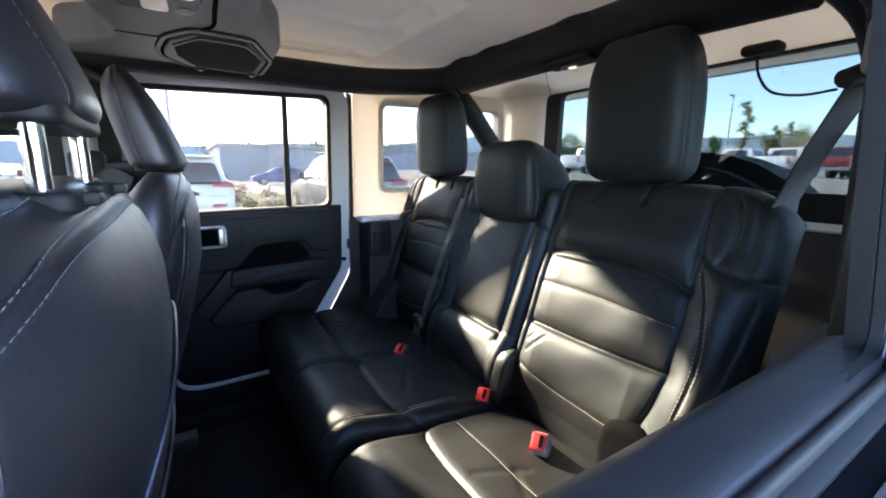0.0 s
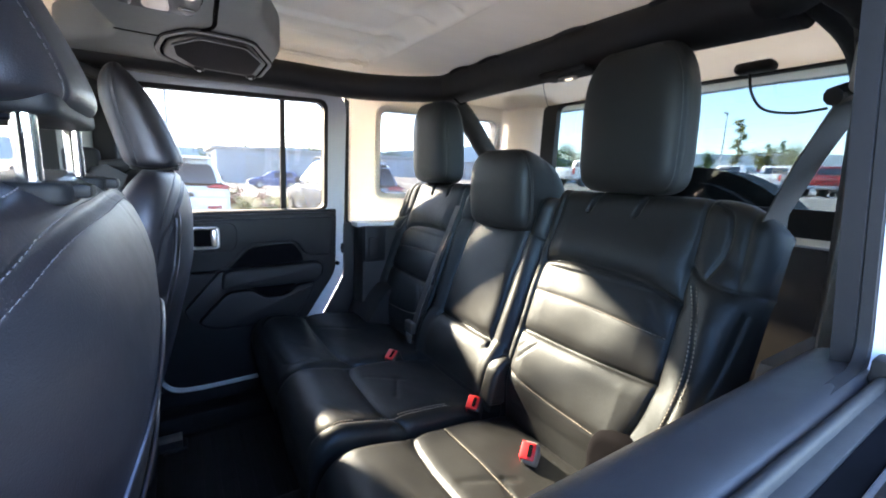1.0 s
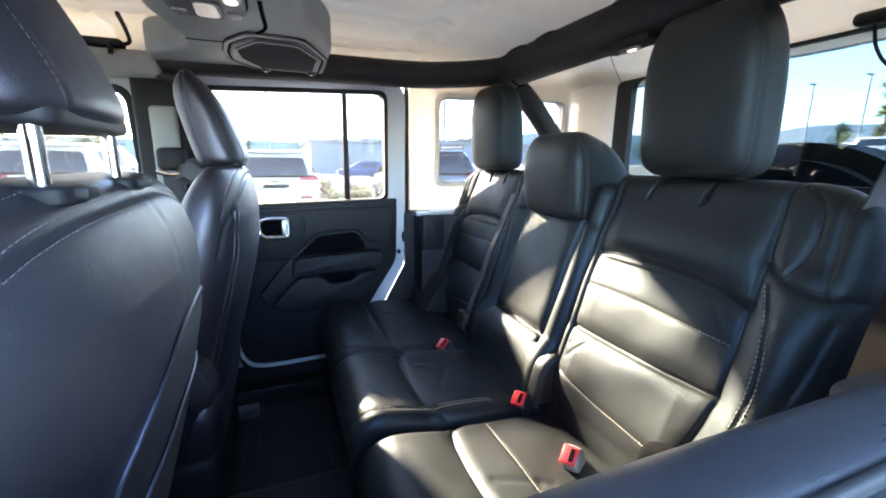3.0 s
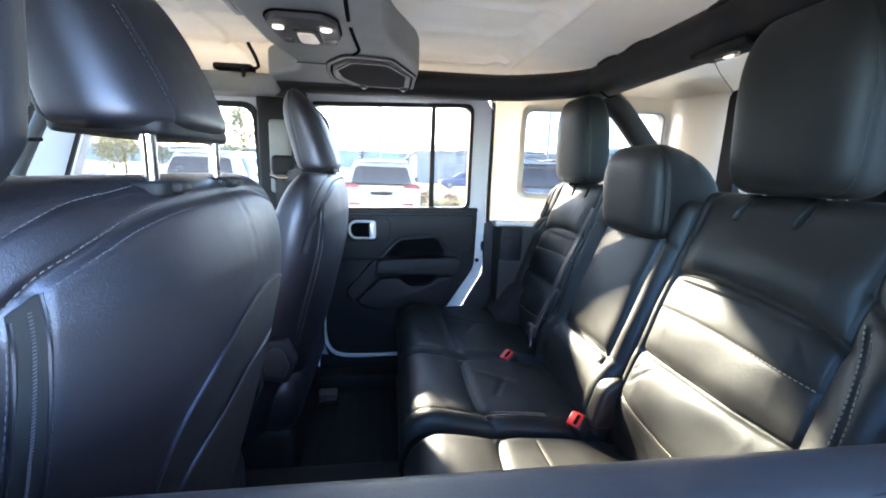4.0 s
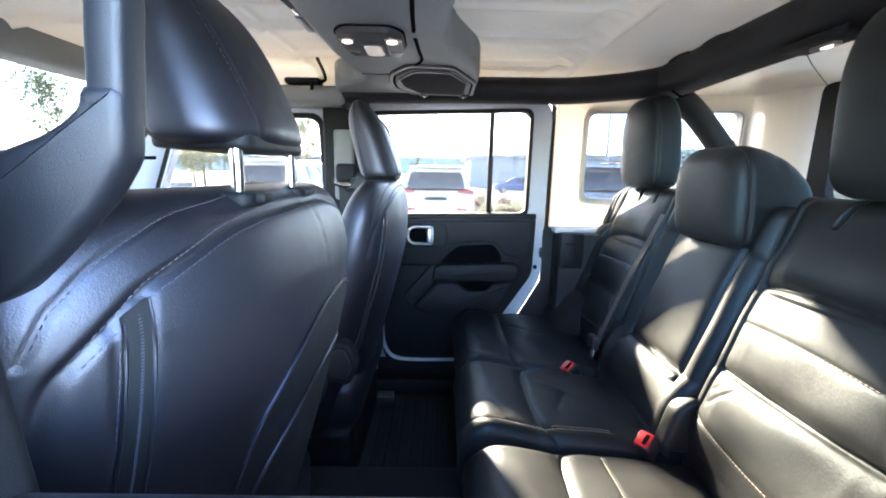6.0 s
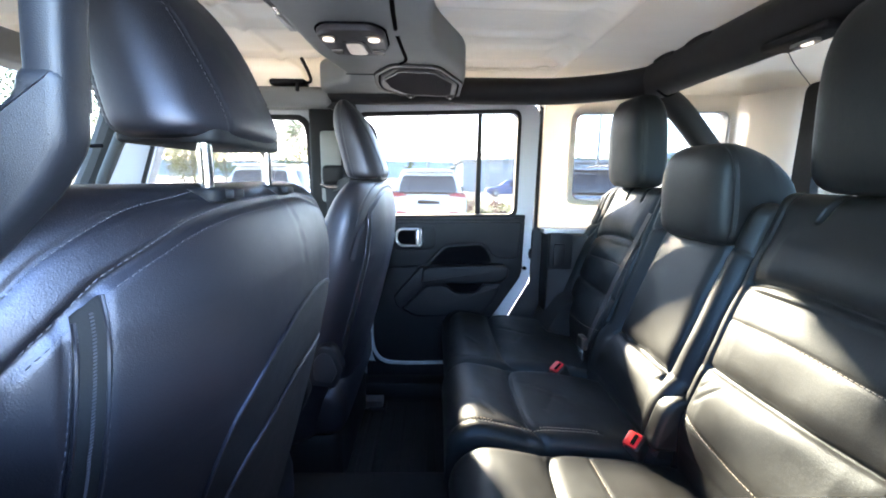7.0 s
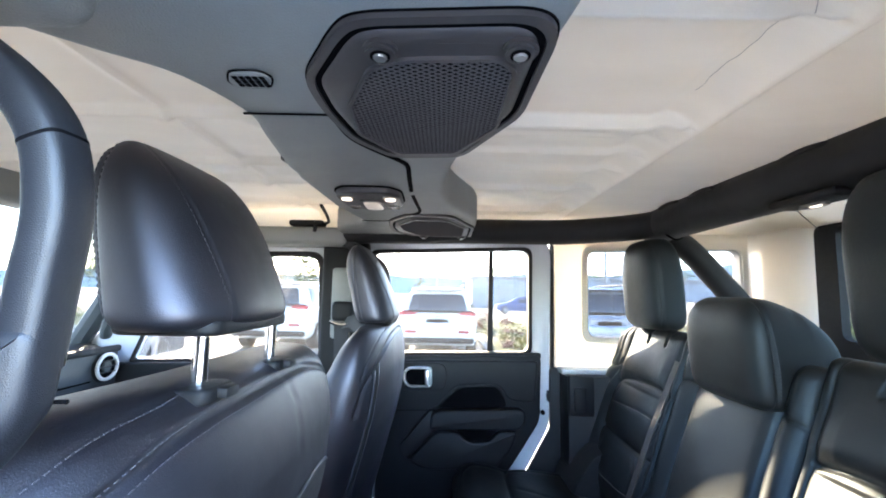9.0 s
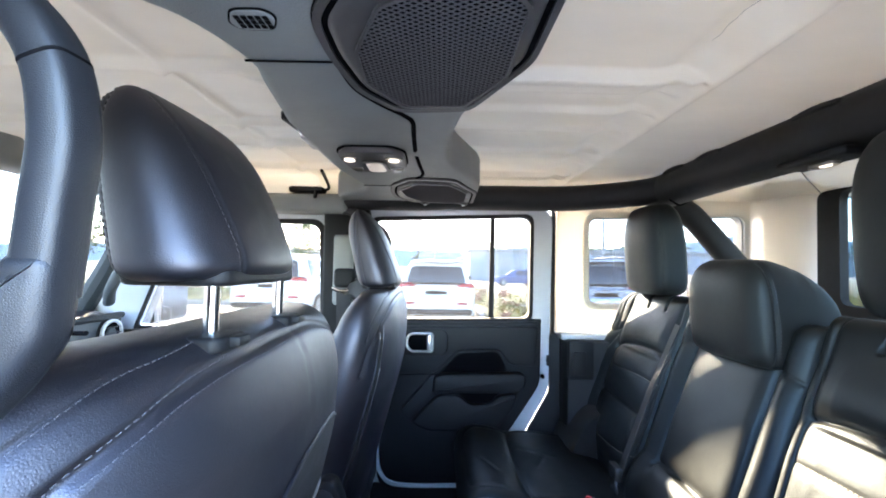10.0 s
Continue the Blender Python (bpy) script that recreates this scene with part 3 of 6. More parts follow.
beyond = [(0.235, 0.655), (0.240, 0.54), (0.240, 0.40), (0.230, 0.28), (0.205, 0.205), (0.174, 0.125), (0.156, 0.06), (0.150, 0.0)]
outline = far[:far.index(rear[0])] + [beyond[0], *bend(beyond[1:-1], 5), beyond[-1]] + [(a, -b) for a, b in reversed(far)][1:-1]
part("cover", slab(outline, flat_z, 1.712, 1.795, 0.016, 4), CONSOLE, console)
for y in (-0.352, 0.318):
    part("joint", box(-0.076, 0.016, y - 0.0012, y + 0.0012, 1.7105, 1.7125, 0.0), HOLE, console, "dark panel joint")
for s in (-1, 1):
    part("channel", tube([(0.022, s * 0.345, 1.7122), (0.028, s * 0.29, 1.7122), (0.050, s * 0.245, 1.7122), (0.080, s * 0.200, 1.7122), (0.089, s * 0.170, 1.7122), (0.086, s * 0.10, 1.7122), (0.083, s * 0.02, 1.7122)], 0.0042, 6), HOLE, console, "dark panel gap")
    o = [(0.038, 0.299), (0.027, 0.375), (0.028, 0.432), (0.070, 0.497), (0.086, 0.509), (0.204, 0.516), (0.221, 0.498), (0.219, 0.370), (0.166, 0.246), (0.078, 0.238)]
    wider = lambda pts, s=s: [(0.112 + (a - 0.124) * 1.16, 0.230 + (b - 0.238) * 1.26) if s > 0 else (a, -b) for a, b in pts]  # noqa: E731
    o = wider(o)
    c = wider([(0.128, 0.395)])[0]
    grow = lambda pts, f, c=c: [(c[0] + (a - c[0]) * f, c[1] + (b - c[1]) * f) for a, b in pts]  # noqa: E731
    part("pod_gap", slab(rounded(grow(o, 1.026), 0.020), flat_z, 1.7085, 1.7135, 0.001), HOLE, console, "dark gap round the loudspeaker")
    part("pod_surround", plate(rounded(grow(o, 1.10), 0.022), [rounded(grow(o, 1.027), 0.020)], flat_z, 1.7065, 1.7135), POD, console, "moulded loudspeaker surround")
    part("pod_outline", plate(rounded(grow(o, 1.114), 0.024), [rounded(grow(o, 1.101), 0.022)], flat_z, 1.7108, 1.7135), HOLE, console, "dark panel gap")
    speaker = part("speaker_pod", slab(rounded(o, 0.016), flat_z, 1.7048, 1.725, 0.012, 5), POD, console, "black loudspeaker housing")
    g = [(0.052, 0.392), (0.047, 0.325), (0.086, 0.256), (0.160, 0.262), (0.202, 0.348), (0.203, 0.462), (0.188, 0.478), (0.111, 0.474), (0.083, 0.460)]
    g = wider(g)
    part("grille_rim", plate(rounded(grow(g, 1.045), 0.010), [rounded(g, 0.010)], flat_z, 1.7012, 1.7060), POD, speaker)
    part("grille", slab(rounded(g, 0.010), flat_z, 1.7038, 1.7060, 0.0), HOLE, speaker)
    for x, y in wider([(0.096, 0.489), (0.203, 0.493)]):
        part("screw_boss", cyl((x, y, 1.7030), (0, 0, 1), 0.0150, 0.010, 0.0120, seg=26, bevel=0.003), POD, speaker)
        part("screw_well", cyl((x, y, 1.6978), (0, 0, 1), 0.0078, 0.0014, seg=18), HOLE, speaker, "dark screw well")
        part("screw", cyl((x, y, 1.6968), (0, 0, 1), 0.0058, 0.003, 0.0048, seg=16, bevel=0.0012), SATIN, speaker, "steel screw head")
    # woven metal grid of the grille: crossing fine bars
    bars_v, bars_f = [], []
    poly = g
    def spans(nx, ny, off):
        ts = []
        for (ax, ay), (bx, by) in zip(poly, poly[1:] + poly[:1]):
            da, db = ax * nx + ay * ny - off, bx * nx + by * ny - off
            if da * db < 0:
                f = da / (da - db)
                ts.append((ax + (bx - ax) * f, ay + (by - ay) * f))
        return ts
    for ang in (58, 122):
        nx, ny = math.cos(radians(ang)), math.sin(radians(ang))
        offs = [a * nx + b * ny for a, b in poly]
        q = min(offs) + 0.002
        while q < max(offs):
            ts = spans(nx, ny, q)
            if len(ts) == 2:
                (ax, ay), (bx, by) = ts
                w = 0.0010
                base = len(bars_v)
                for px, py in ((ax, ay), (bx, by)):
                    bars_v.extend([(px + nx * w, py + ny * w, 1.7027), (px, py, 1.7018), (px - nx * w, py - ny * w, 1.7027)])
                bars_f.extend([(base, base + 1, base + 4, base + 3), (base + 1, base + 2, base + 5, base + 4)])
            q += 0.0052
    tagged(mesh_of("grille_mesh", bars_v, bars_f, POD, speaker, "fine woven loudspeaker grid", smooth=False), kind="stuff")
almond = [(-0.057, -0.420), (-0.047, -0.440), (-0.020, -0.441), (-0.012, -0.431), (-0.021, -0.412), (-0.047, -0.411)]
vent = part("vent", slab(rounded(almond, 0.008), flat_z, 1.7095, 1.714, 0.0012), CONSOLE, console, "small diamond microphone grille")
part("vent_line", plate(rounded([(-0.0345 + (a + 0.0345) * 1.10, -0.426 + (b + 0.426) * 1.12) for a, b in almond], 0.009), [rounded(almond, 0.008)], flat_z, 1.7108, 1.7125), HOLE, vent)
for k in range(5):
    for j in range(3):
        part("slot", box(-0.0475 + k * 0.0062, -0.0430 + k * 0.0062, -0.4345 + j * 0.0066, -0.4295 + j * 0.0066, 1.7088, 1.7098, 0.0), HOLE, vent)
lamp_o = [(-0.042, -0.048), (-0.063, -0.018), (-0.061, 0.070), (-0.040, 0.106), (0.036, 0.106), (0.061, 0.070), (0.063, -0.018), (0.042, -0.048)]
dome = part("dome_lamp", slab(rounded(lamp_o, 0.014), flat_z, 1.6985, 1.714, 0.005, 4), POD, console, "cluster of courtesy lamps")
part("lamp_outline", plate(rounded([(a * 1.05, 0.029 + (b - 0.029) * 1.05) for a, b in lamp_o], 0.016), [rounded([(a * 0.99, 0.029 + (b - 0.029) * 0.99) for a, b in lamp_o], 0.014)], flat_z, 1.7095, 1.7135), HOLE, dome, "dark lamp outline")
for x in (-0.042, 0.042):
    part("lamp_well", cyl((x, -0.008, 1.6985), (0, 0, 1), 0.0165, 0.004, 0.0150, seg=24, bevel=0.001), LENS, dome, "pale lamp reflector")
    part("bulb", cyl((x, -0.006, 1.6962), (0, 0, 1), 0.0115, 0.0045, 0.0085, seg=24, bevel=0.002), BULB, dome, "lit white lamp")
    part("switch", slab(rounded([(x - 0.013, 0.062), (x - 0.006, 0.088), (x + 0.009, 0.088), (x + 0.013, 0.062)], 0.006), flat_z, 1.6955, 1.7025, 0.002), LENS, dome, "small lamp switch")
part("lens_rim", plate(rounded([(-0.023, 0.008), (-0.026, 0.092), (0.026, 0.092), (0.023, 0.008)], 0.014), [rounded([(-0.016, 0.016), (-0.019, 0.084), (0.019, 0.084), (0.016, 0.016)], 0.012)], flat_z, 1.6955, 1.7000), POD, dome)
part("lens", slab(rounded([(-0.016, 0.016), (-0.019, 0.084), (0.019, 0.084), (0.016, 0.016)], 0.012), flat_z, 1.6935, 1.7025, 0.004, 3), GLOWING_LENS, dome, "softly lit frosted centre lens")
for s in (-1, 1):
    part("end_cap", box(-0.21, 0.235, min(s * 0.60, s * 0.70), max(s * 0.60, s * 0.70), 1.70, 1.795, 0.012, 3), CONSOLE, console)
part("end_cover", box(-0.35, -0.088, -0.66, -0.515, 1.688, 1.795, 0.024, 4), CONSOLE, console, "rounded console end cover")
latch = thing("roof_latch", (-0.165, -0.03, 1.765), "black roof panel latch beside the console", "latch")
part("base", slab(rounded([(-0.172, -0.020), (-0.146, -0.020), (-0.142, 0.055), (-0.165, 0.055)], 0.008), flat_z, 1.768, 1.785, 0.004), TRIM, latch)
part("lever", box(-0.166, -0.146, 0.07, 0.16, 1.760, 1.772, 0.005), DULL, latch)
part("hook", box(-0.160, -0.150, 0.04, 0.09, 1.763, 1.772, 0.003), CHROME, latch)
visor = thing("sun_visor", (-0.30, 0.55, 1.735), "black visor mount and rod under the front roof panel", "visor mount")
part("pad", box(-0.380, -0.265, 0.585, 0.640, 1.738, 1.758, 0.008, 3), TRIM, visor)
part("rod", tube([(-0.215, 0.40, 1.768), (-0.232, 0.52, 1.760), (-0.250, 0.60, 1.752), (-0.285, 0.62, 1.748)], 0.005, 8), TRIM, visor)
part("pin", tube([(-0.285, 0.575, 1.742), (-0.285, 0.570, 1.716)], 0.006, 8), TRIM, visor)
header = thing("front_rail", (-0.6, 0.60, 1.70), "grey plastic trim above the front doors", "trim")
for s in (-1, 1):
    part("rail_trim", box(-0.92, -0.180, min(s * 0.580, s * 0.69), max(s * 0.580, s * 0.69), 1.672, 1.735, 0.020, 4), CONSOLE, header)
part("windshield_header", box(-0.98, -0.87, -0.68, 0.68, 1.715, 1.80, 0.02, 3), CONSOLE, header)


# ---- doors ----
def tumble(s, y0=0.0):
    """The door's upper half leans in towards the roof."""
    return lambda a, b, d: (a, s * (d - y0 - max(0, b - 1.31) * 0.085), b)


def rear_door(s, glass_up):
    name = "rear_door"
    d = thing(name, (0.2, s * 0.73, 0.66), "white rear car door with black inner panel and chrome release handle" if s > 0 else "white rear car door with its window lowered and black cap", "car door", "doors")
    shell_o = rounded([(-0.175, 0.665), (0.285, 0.665), (0.435, 0.895), (0.528, 1.06), (0.532, 1.69), (0.49, 1.725), (-0.175, 1.70)], [0.10, 0.05, 0.03, 0.03, 0.05, 0.02, 0.02])
    x0 = -0.110 if s > 0 else -0.105
    window = rounded([(x0, 1.300), (0.462, 1.310), (0.458, 1.684), (x0, 1.664)], [0.02, 0.03, 0.035, 0.03])
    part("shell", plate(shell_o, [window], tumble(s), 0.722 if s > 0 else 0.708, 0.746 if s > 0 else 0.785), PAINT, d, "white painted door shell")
    if s > 0:
        part("outer_skin", slab(rounded([(-0.175, 0.665), (0.285, 0.665), (0.435, 0.895), (0.528, 1.06), (0.530, 1.29), (-0.175, 1.285)], 0.03), lambda a, b, q: (a, q, b), 0.746, 0.785, 0.004), PAINT, d, "white painted outer skin")
    gasket_in = rounded([(x0 + 0.007, 1.308), (0.455, 1.316), (0.451, 1.678), (x0 + 0.007, 1.658)], [0.015, 0.028, 0.03, 0.025])
    gasket_o = rounded([(x0 - 0.007, 1.296), (0.468, 1.304), (0.464, 1.690), (x0 - 0.007, 1.670)], [0.02, 0.03, 0.035, 0.03])
    part("window_gasket", plate(gasket_o, [gasket_in], tumble(s), 0.712 if s > 0 else 0.700, 0.7215 if s > 0 else 0.7075), RUBBER, d, "black rubber window seal")
    if s > 0:
        part("window_channel", plate(rounded([(x0 + 0.001, 1.301), (0.461, 1.311), (0.457, 1.683), (x0 + 0.001, 1.663)], [0.02, 0.03, 0.035, 0.03]), [gasket_in], tumble(s), 0.7215, 0.7455), RUBBER, d, "black window run channel")
    # fixed bar between drop glass and quarter glass
    part("division_bar", plate([(0.311, 1.30), (0.330, 1.30), (0.327, 1.68), (0.312, 1.68)], [], tumble(s), 0.736, 0.750), RUBBER, d, "black window division bar") if s > 0 else None
    if glass_up:
        for nm, o in (("pane", [(-0.107, 1.30), (0.312, 1.30), (0.312, 1.675), (-0.107, 1.662)]), ("quarter_pane", [(0.328, 1.30), (0.458, 1.305), (0.455, 1.68), (0.326, 1.68)])):
            p = part(nm, plate(o, [], tumble(s), 0.738, 0.742), CLEAR, d, "clear door glass with dust specks")
            p.visible_shadow = False
    # inner panel
    y0 = 0.690
    panel = rounded([(-0.080, 0.715), (0.255, 0.715), (0.372, 0.905), (0.490, 1.085), (0.495, 1.305), (-0.165, 1.295), (-0.165, 1.0), (-0.080, 0.95)], [0.07, 0.05, 0.03, 0.03, 0.02, 0.02, 0.02, 0.02])
    inner = part("inner_panel", slab(panel, lambda a, b, q: (a, s * q, b), y0, 0.7215, 0.006, 3), TRIM, d, "black grained door panel")
    if s > 0:
        part("cap", slab(rounded([(-0.165, 1.286), (0.498, 1.294), (0.498, 1.314), (-0.165, 1.306)], 0.006), lambda a, b, q: (a, q, b), 0.702, 0.738, 0.005, 3), TRIM, d, "black window ledge")
        upper = rounded([(-0.16, 1.120), (0.10, 1.120), (0.125, 1.126), (0.200, 1.202), (0.345, 1.208), (0.380, 1.156), (0.470, 1.150), (0.485, 1.290), (-0.16, 1.283)], 0.022)
        part("upper_panel", slab(upper, lambda a, b, q: (a, q, b), 0.676, 0.694, 0.007, 3), TRIM, d)
        # Near-black sheet paints in the deep shade of the pull cavity.
        part("pull_recess", slab(rounded([(0.13, 1.118), (0.205, 1.193), (0.340, 1.200), (0.372, 1.150), (0.37, 1.115)], 0.02), lambda a, b, q: (a, q, b), 0.6865, 0.692, 0.002), HOLE, d, "pull recess, shade painted in")
        strut = [(0.006, 1.004), (0.108, 1.122), (0.138, 1.118), (0.132, 1.058), (0.036, 0.960), (0.018, 0.970)]
        part("armrest_strut", slab(rounded(strut, 0.008), lambda a, b, q: (a, q, b), 0.666, 0.692, 0.005, 3), TRIM, d)
        arm = [(0.110, 1.062), (0.116, 1.116), (0.145, 1.126), (0.415, 1.134), (0.434, 1.122), (0.432, 1.085), (0.405, 1.064)]
        part("armrest", slab(rounded(arm, 0.012), lambda a, b, q: (a, q, b), 0.648, 0.692, 0.010, 4), TRIM, d, "black padded armrest")
        lower = [(0.040, 0.960), (0.128, 1.050), (0.205, 1.052), (0.240, 1.020), (0.315, 1.022), (0.340, 1.054), (0.41, 1.056), (0.39, 1.0), (0.335, 0.930), (0.105, 0.925), (0.06, 0.940)]
        part("map_pocket", slab(rounded(lower, 0.018), lambda a, b, q: (a, q, b), 0.668, 0.692, 0.010, 3), TRIM, d, "black door pocket")
        part("pocket_slot", slab(rounded([(0.200, 1.056), (0.240, 1.016), (0.315, 1.018), (0.345, 1.056)], 0.008), lambda a, b, q: (a, q, b), 0.6865, 0.6925, 0.001), HOLE, d)
        part("panel_seam", tube([(-0.15, 0.6885, 1.114), (0.0, 0.6885, 1.114), (0.10, 0.6885, 1.115)], 0.002, 5, smooth=False), HOLE, d)
        bez = part("handle_bezel", slab(rounded([(0.006, 1.184), (0.006, 1.278), (0.145, 1.278), (0.164, 1.262), (0.164, 1.202), (0.145, 1.184)], 0.016), lambda a, b, q: (a, q, b), 0.670, 0.680, 0.004, 3), TRIM, d)
        ring = rounded([(0.020, 1.218), (0.036, 1.201), (0.110, 1.201), (0.110, 1.262), (0.036, 1.262), (0.020, 1.248)], 0.010, 3)
        part("handle_ring", tube([(a, 0.664, b) for a, b in ring + ring[:1]], 0.0046, 10, smooth=False), SATIN, bez, "chrome release ring")
        part("handle_cup", slab(rounded([(0.026, 1.204), (0.107, 1.204), (0.107, 1.259), (0.026, 1.259)], 0.010), lambda a, b, q: (a, q, b), 0.667, 0.671, 0.001), HOLE, bez)
        part("release_lever", box(0.090, 0.106, 0.656, 0.669, 1.206, 1.257, 0.005), SATIN, bez, "chrome release lever")
        part("jamb_seal", box(0.5340, 0.5475, 0.716, 0.750, 0.70, 1.735, 0.003), RUBBER, d, "black door jamb seal")
        part("striker_bolt", cyl((0.506, 0.719, 1.108), (0, 1, 0), 0.008, 0.010, seg=14), HOLE, d, "dark bolt on the door edge")
        part("check_strap", box(0.518, 0.575, 0.708, 0.722, 1.160, 1.172, 0.003), TRIM, d)
        part("check_strap", box(0.520, 0.530, 0.704, 0.722, 1.148, 1.184, 0.002), TRIM, d)
        part("edge_seal", tube([(0.545, 0.712, 1.70), (0.552, 0.722, 1.30), (0.548, 0.725, 1.06), (0.45, 0.725, 0.88), (0.30, 0.725, 0.665)], 0.006, 8), RUBBER, d, "black door edge seal")
    else:
        # the near door's broad sill: soft inner cap, glass slot with wipers, outer skin
        cap = [(-0.662, 1.215), (-0.652, 1.262), (-0.655, 1.296), (-0.668, 1.310), (-0.704, 1.316), (-0.716, 1.312), (-0.716, 1.215)]
        part("cap", slab(rounded(cap, 0.010), lambda a, b, q: (q, a, b), -0.165, 0.497, 0.004), SILL, d, "black soft window ledge")
        part("inner_wiper", slab(rounded([(-0.716, 1.28), (-0.716, 1.318), (-0.722, 1.319), (-0.728, 1.30), (-0.728, 1.28)], 0.003), lambda a, b, q: (q, a, b), -0.10, 0.452, 0.001), RUBBER, d, "rubber glass wiper")
        part("outer_wiper", slab(rounded([(-0.748, 1.28), (-0.744, 1.302), (-0.750, 1.318), (-0.764, 1.318), (-0.770, 1.28)], 0.004), lambda a, b, q: (q, a, b), -0.10, 0.452, 0.001), RUBBER, d, "rubber glass wiper")
        part("belt_moulding", slab(rounded([(-0.772, 1.27), (-0.766, 1.318), (-0.782, 1.314), (-0.794, 1.27)], 0.006), lambda a, b, q: (q, a, b), -0.17, 0.53, 0.002), PAINT, d, "white painted belt moulding")
        part("slot_trim", box(-0.10, 0.452, -0.7325, -0.7165, 1.300, 1.3135, 0.002), RUBBER, d)
        part("slot_trim", box(-0.10, 0.452, -0.745, -0.7330, 1.300, 1.3115, 0.0), HOLE, d, "dark glass slot")
        part("slot_trim", box(-0.10, 0.470, -0.770, -0.7455, 1.300, 1.3145, 0.002), MOULDING, d)
        part("dropped_pane", slab([(-0.09, 1.02), (0.452, 1.02), (0.452, 1.296), (-0.09, 1.296)], lambda a, b, q: (a, q, b), -0.738, -0.733, 0.0), CLEAR, d, "lowered door glass edge")
        part("run_channel", box(0.430, 0.452, -0.752, -0.712, 1.312, 1.33, 0.002), RUBBER, d)
        part("frame_cap", plate(rounded([(0.452, 1.300), (0.500, 1.300), (0.494, 1.70), (0.448, 1.695)], 0.004), [], tumble(s), 0.686, 0.6995), TRIM, d, "black inner window frame cap")
    return d


rear_door(1, True)
rear_door(-1, False)


def front_door(s):
    d = thing("front_door", (-0.65, s * 0.73, 0.66), "white front car door with black panel and glass raised", "car door", "doors")
    shell_o = rounded([(-1.12, 0.665), (-0.225, 0.665), (-0.225, 1.70), (-0.62, 1.71), (-0.85, 1.68), (-1.13, 1.30)], [0.1, 0.05, 0.03, 0.02, 0.05, 0.02])
    window = rounded([(-0.965, 1.255), (-0.285, 1.275), (-0.290, 1.652), (-0.80, 1.645)], [0.02, 0.02, 0.05, 0.05])
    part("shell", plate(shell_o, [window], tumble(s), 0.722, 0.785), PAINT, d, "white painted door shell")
    inner = rounded([(-0.955, 1.265), (-0.296, 1.285), (-0.300, 1.642), (-0.797, 1.635)], [0.02, 0.02, 0.045, 0.045])
    part("window_gasket", plate(rounded([(-0.973, 1.250), (-0.278, 1.272), (-0.283, 1.660), (-0.803, 1.652)], [0.02, 0.02, 0.05, 0.05]), [inner], tumble(s), 0.714, 0.7215), RUBBER, d)
    p = part("pane", plate([(-1.07, 1.27), (-0.28, 1.27), (-0.284, 1.658), (-0.805, 1.65)], [], tumble(s), 0.742, 0.746), CLEAR, d, "clear door glass")
    p.visible_shadow = False
    part("inner_panel", slab(rounded([(-1.10, 0.70), (-0.26, 0.70), (-0.26, 1.272), (-1.10, 1.252)], 0.03), lambda a, b, q: (a, s * q, b), 0.685, 0.7215, 0.008, 3), TRIM, d, "black door panel")
    part("handle_ring", plate(rounded([(-0.835, 1.130), (-0.695, 1.130), (-0.695, 1.210), (-0.835, 1.210)], 0.014), [rounded([(-0.820, 1.143), (-0.725, 1.143), (-0.725, 1.197), (-0.820, 1.197)], 0.01)],
                              lambda a, b, q: (a, s * q, b), 0.668, 0.686), CHROME, d, "chrome release ring")
    part("armrest", box(-0.85, -0.35, min(s * 0.62, s * 0.686), max(s * 0.62, s * 0.686), 1.03, 1.09, 0.015, 3), LEATHER, d)
    mir = part("mirror", box(-1.06, -0.975, min(s * 0.85, s * 1.05), max(s * 0.85, s * 1.05), 1.245, 1.415, 0.03, 4), PAINT, d, "door mirror shell")
    part("mirror_glass", box(-0.9735, -0.971, min(s * 0.87, s * 1.03), max(s * 0.87, s * 1.03), 1.262, 1.398, 0.0), CHROME, mir)
    part("mirror_arm", box(-1.04, -0.99, min(s * 0.775, s * 0.87), max(s * 0.775, s * 0.87), 1.25, 1.30, 0.015, 3), TRIM, mir)
    return d


front_door(1), front_door(-1)


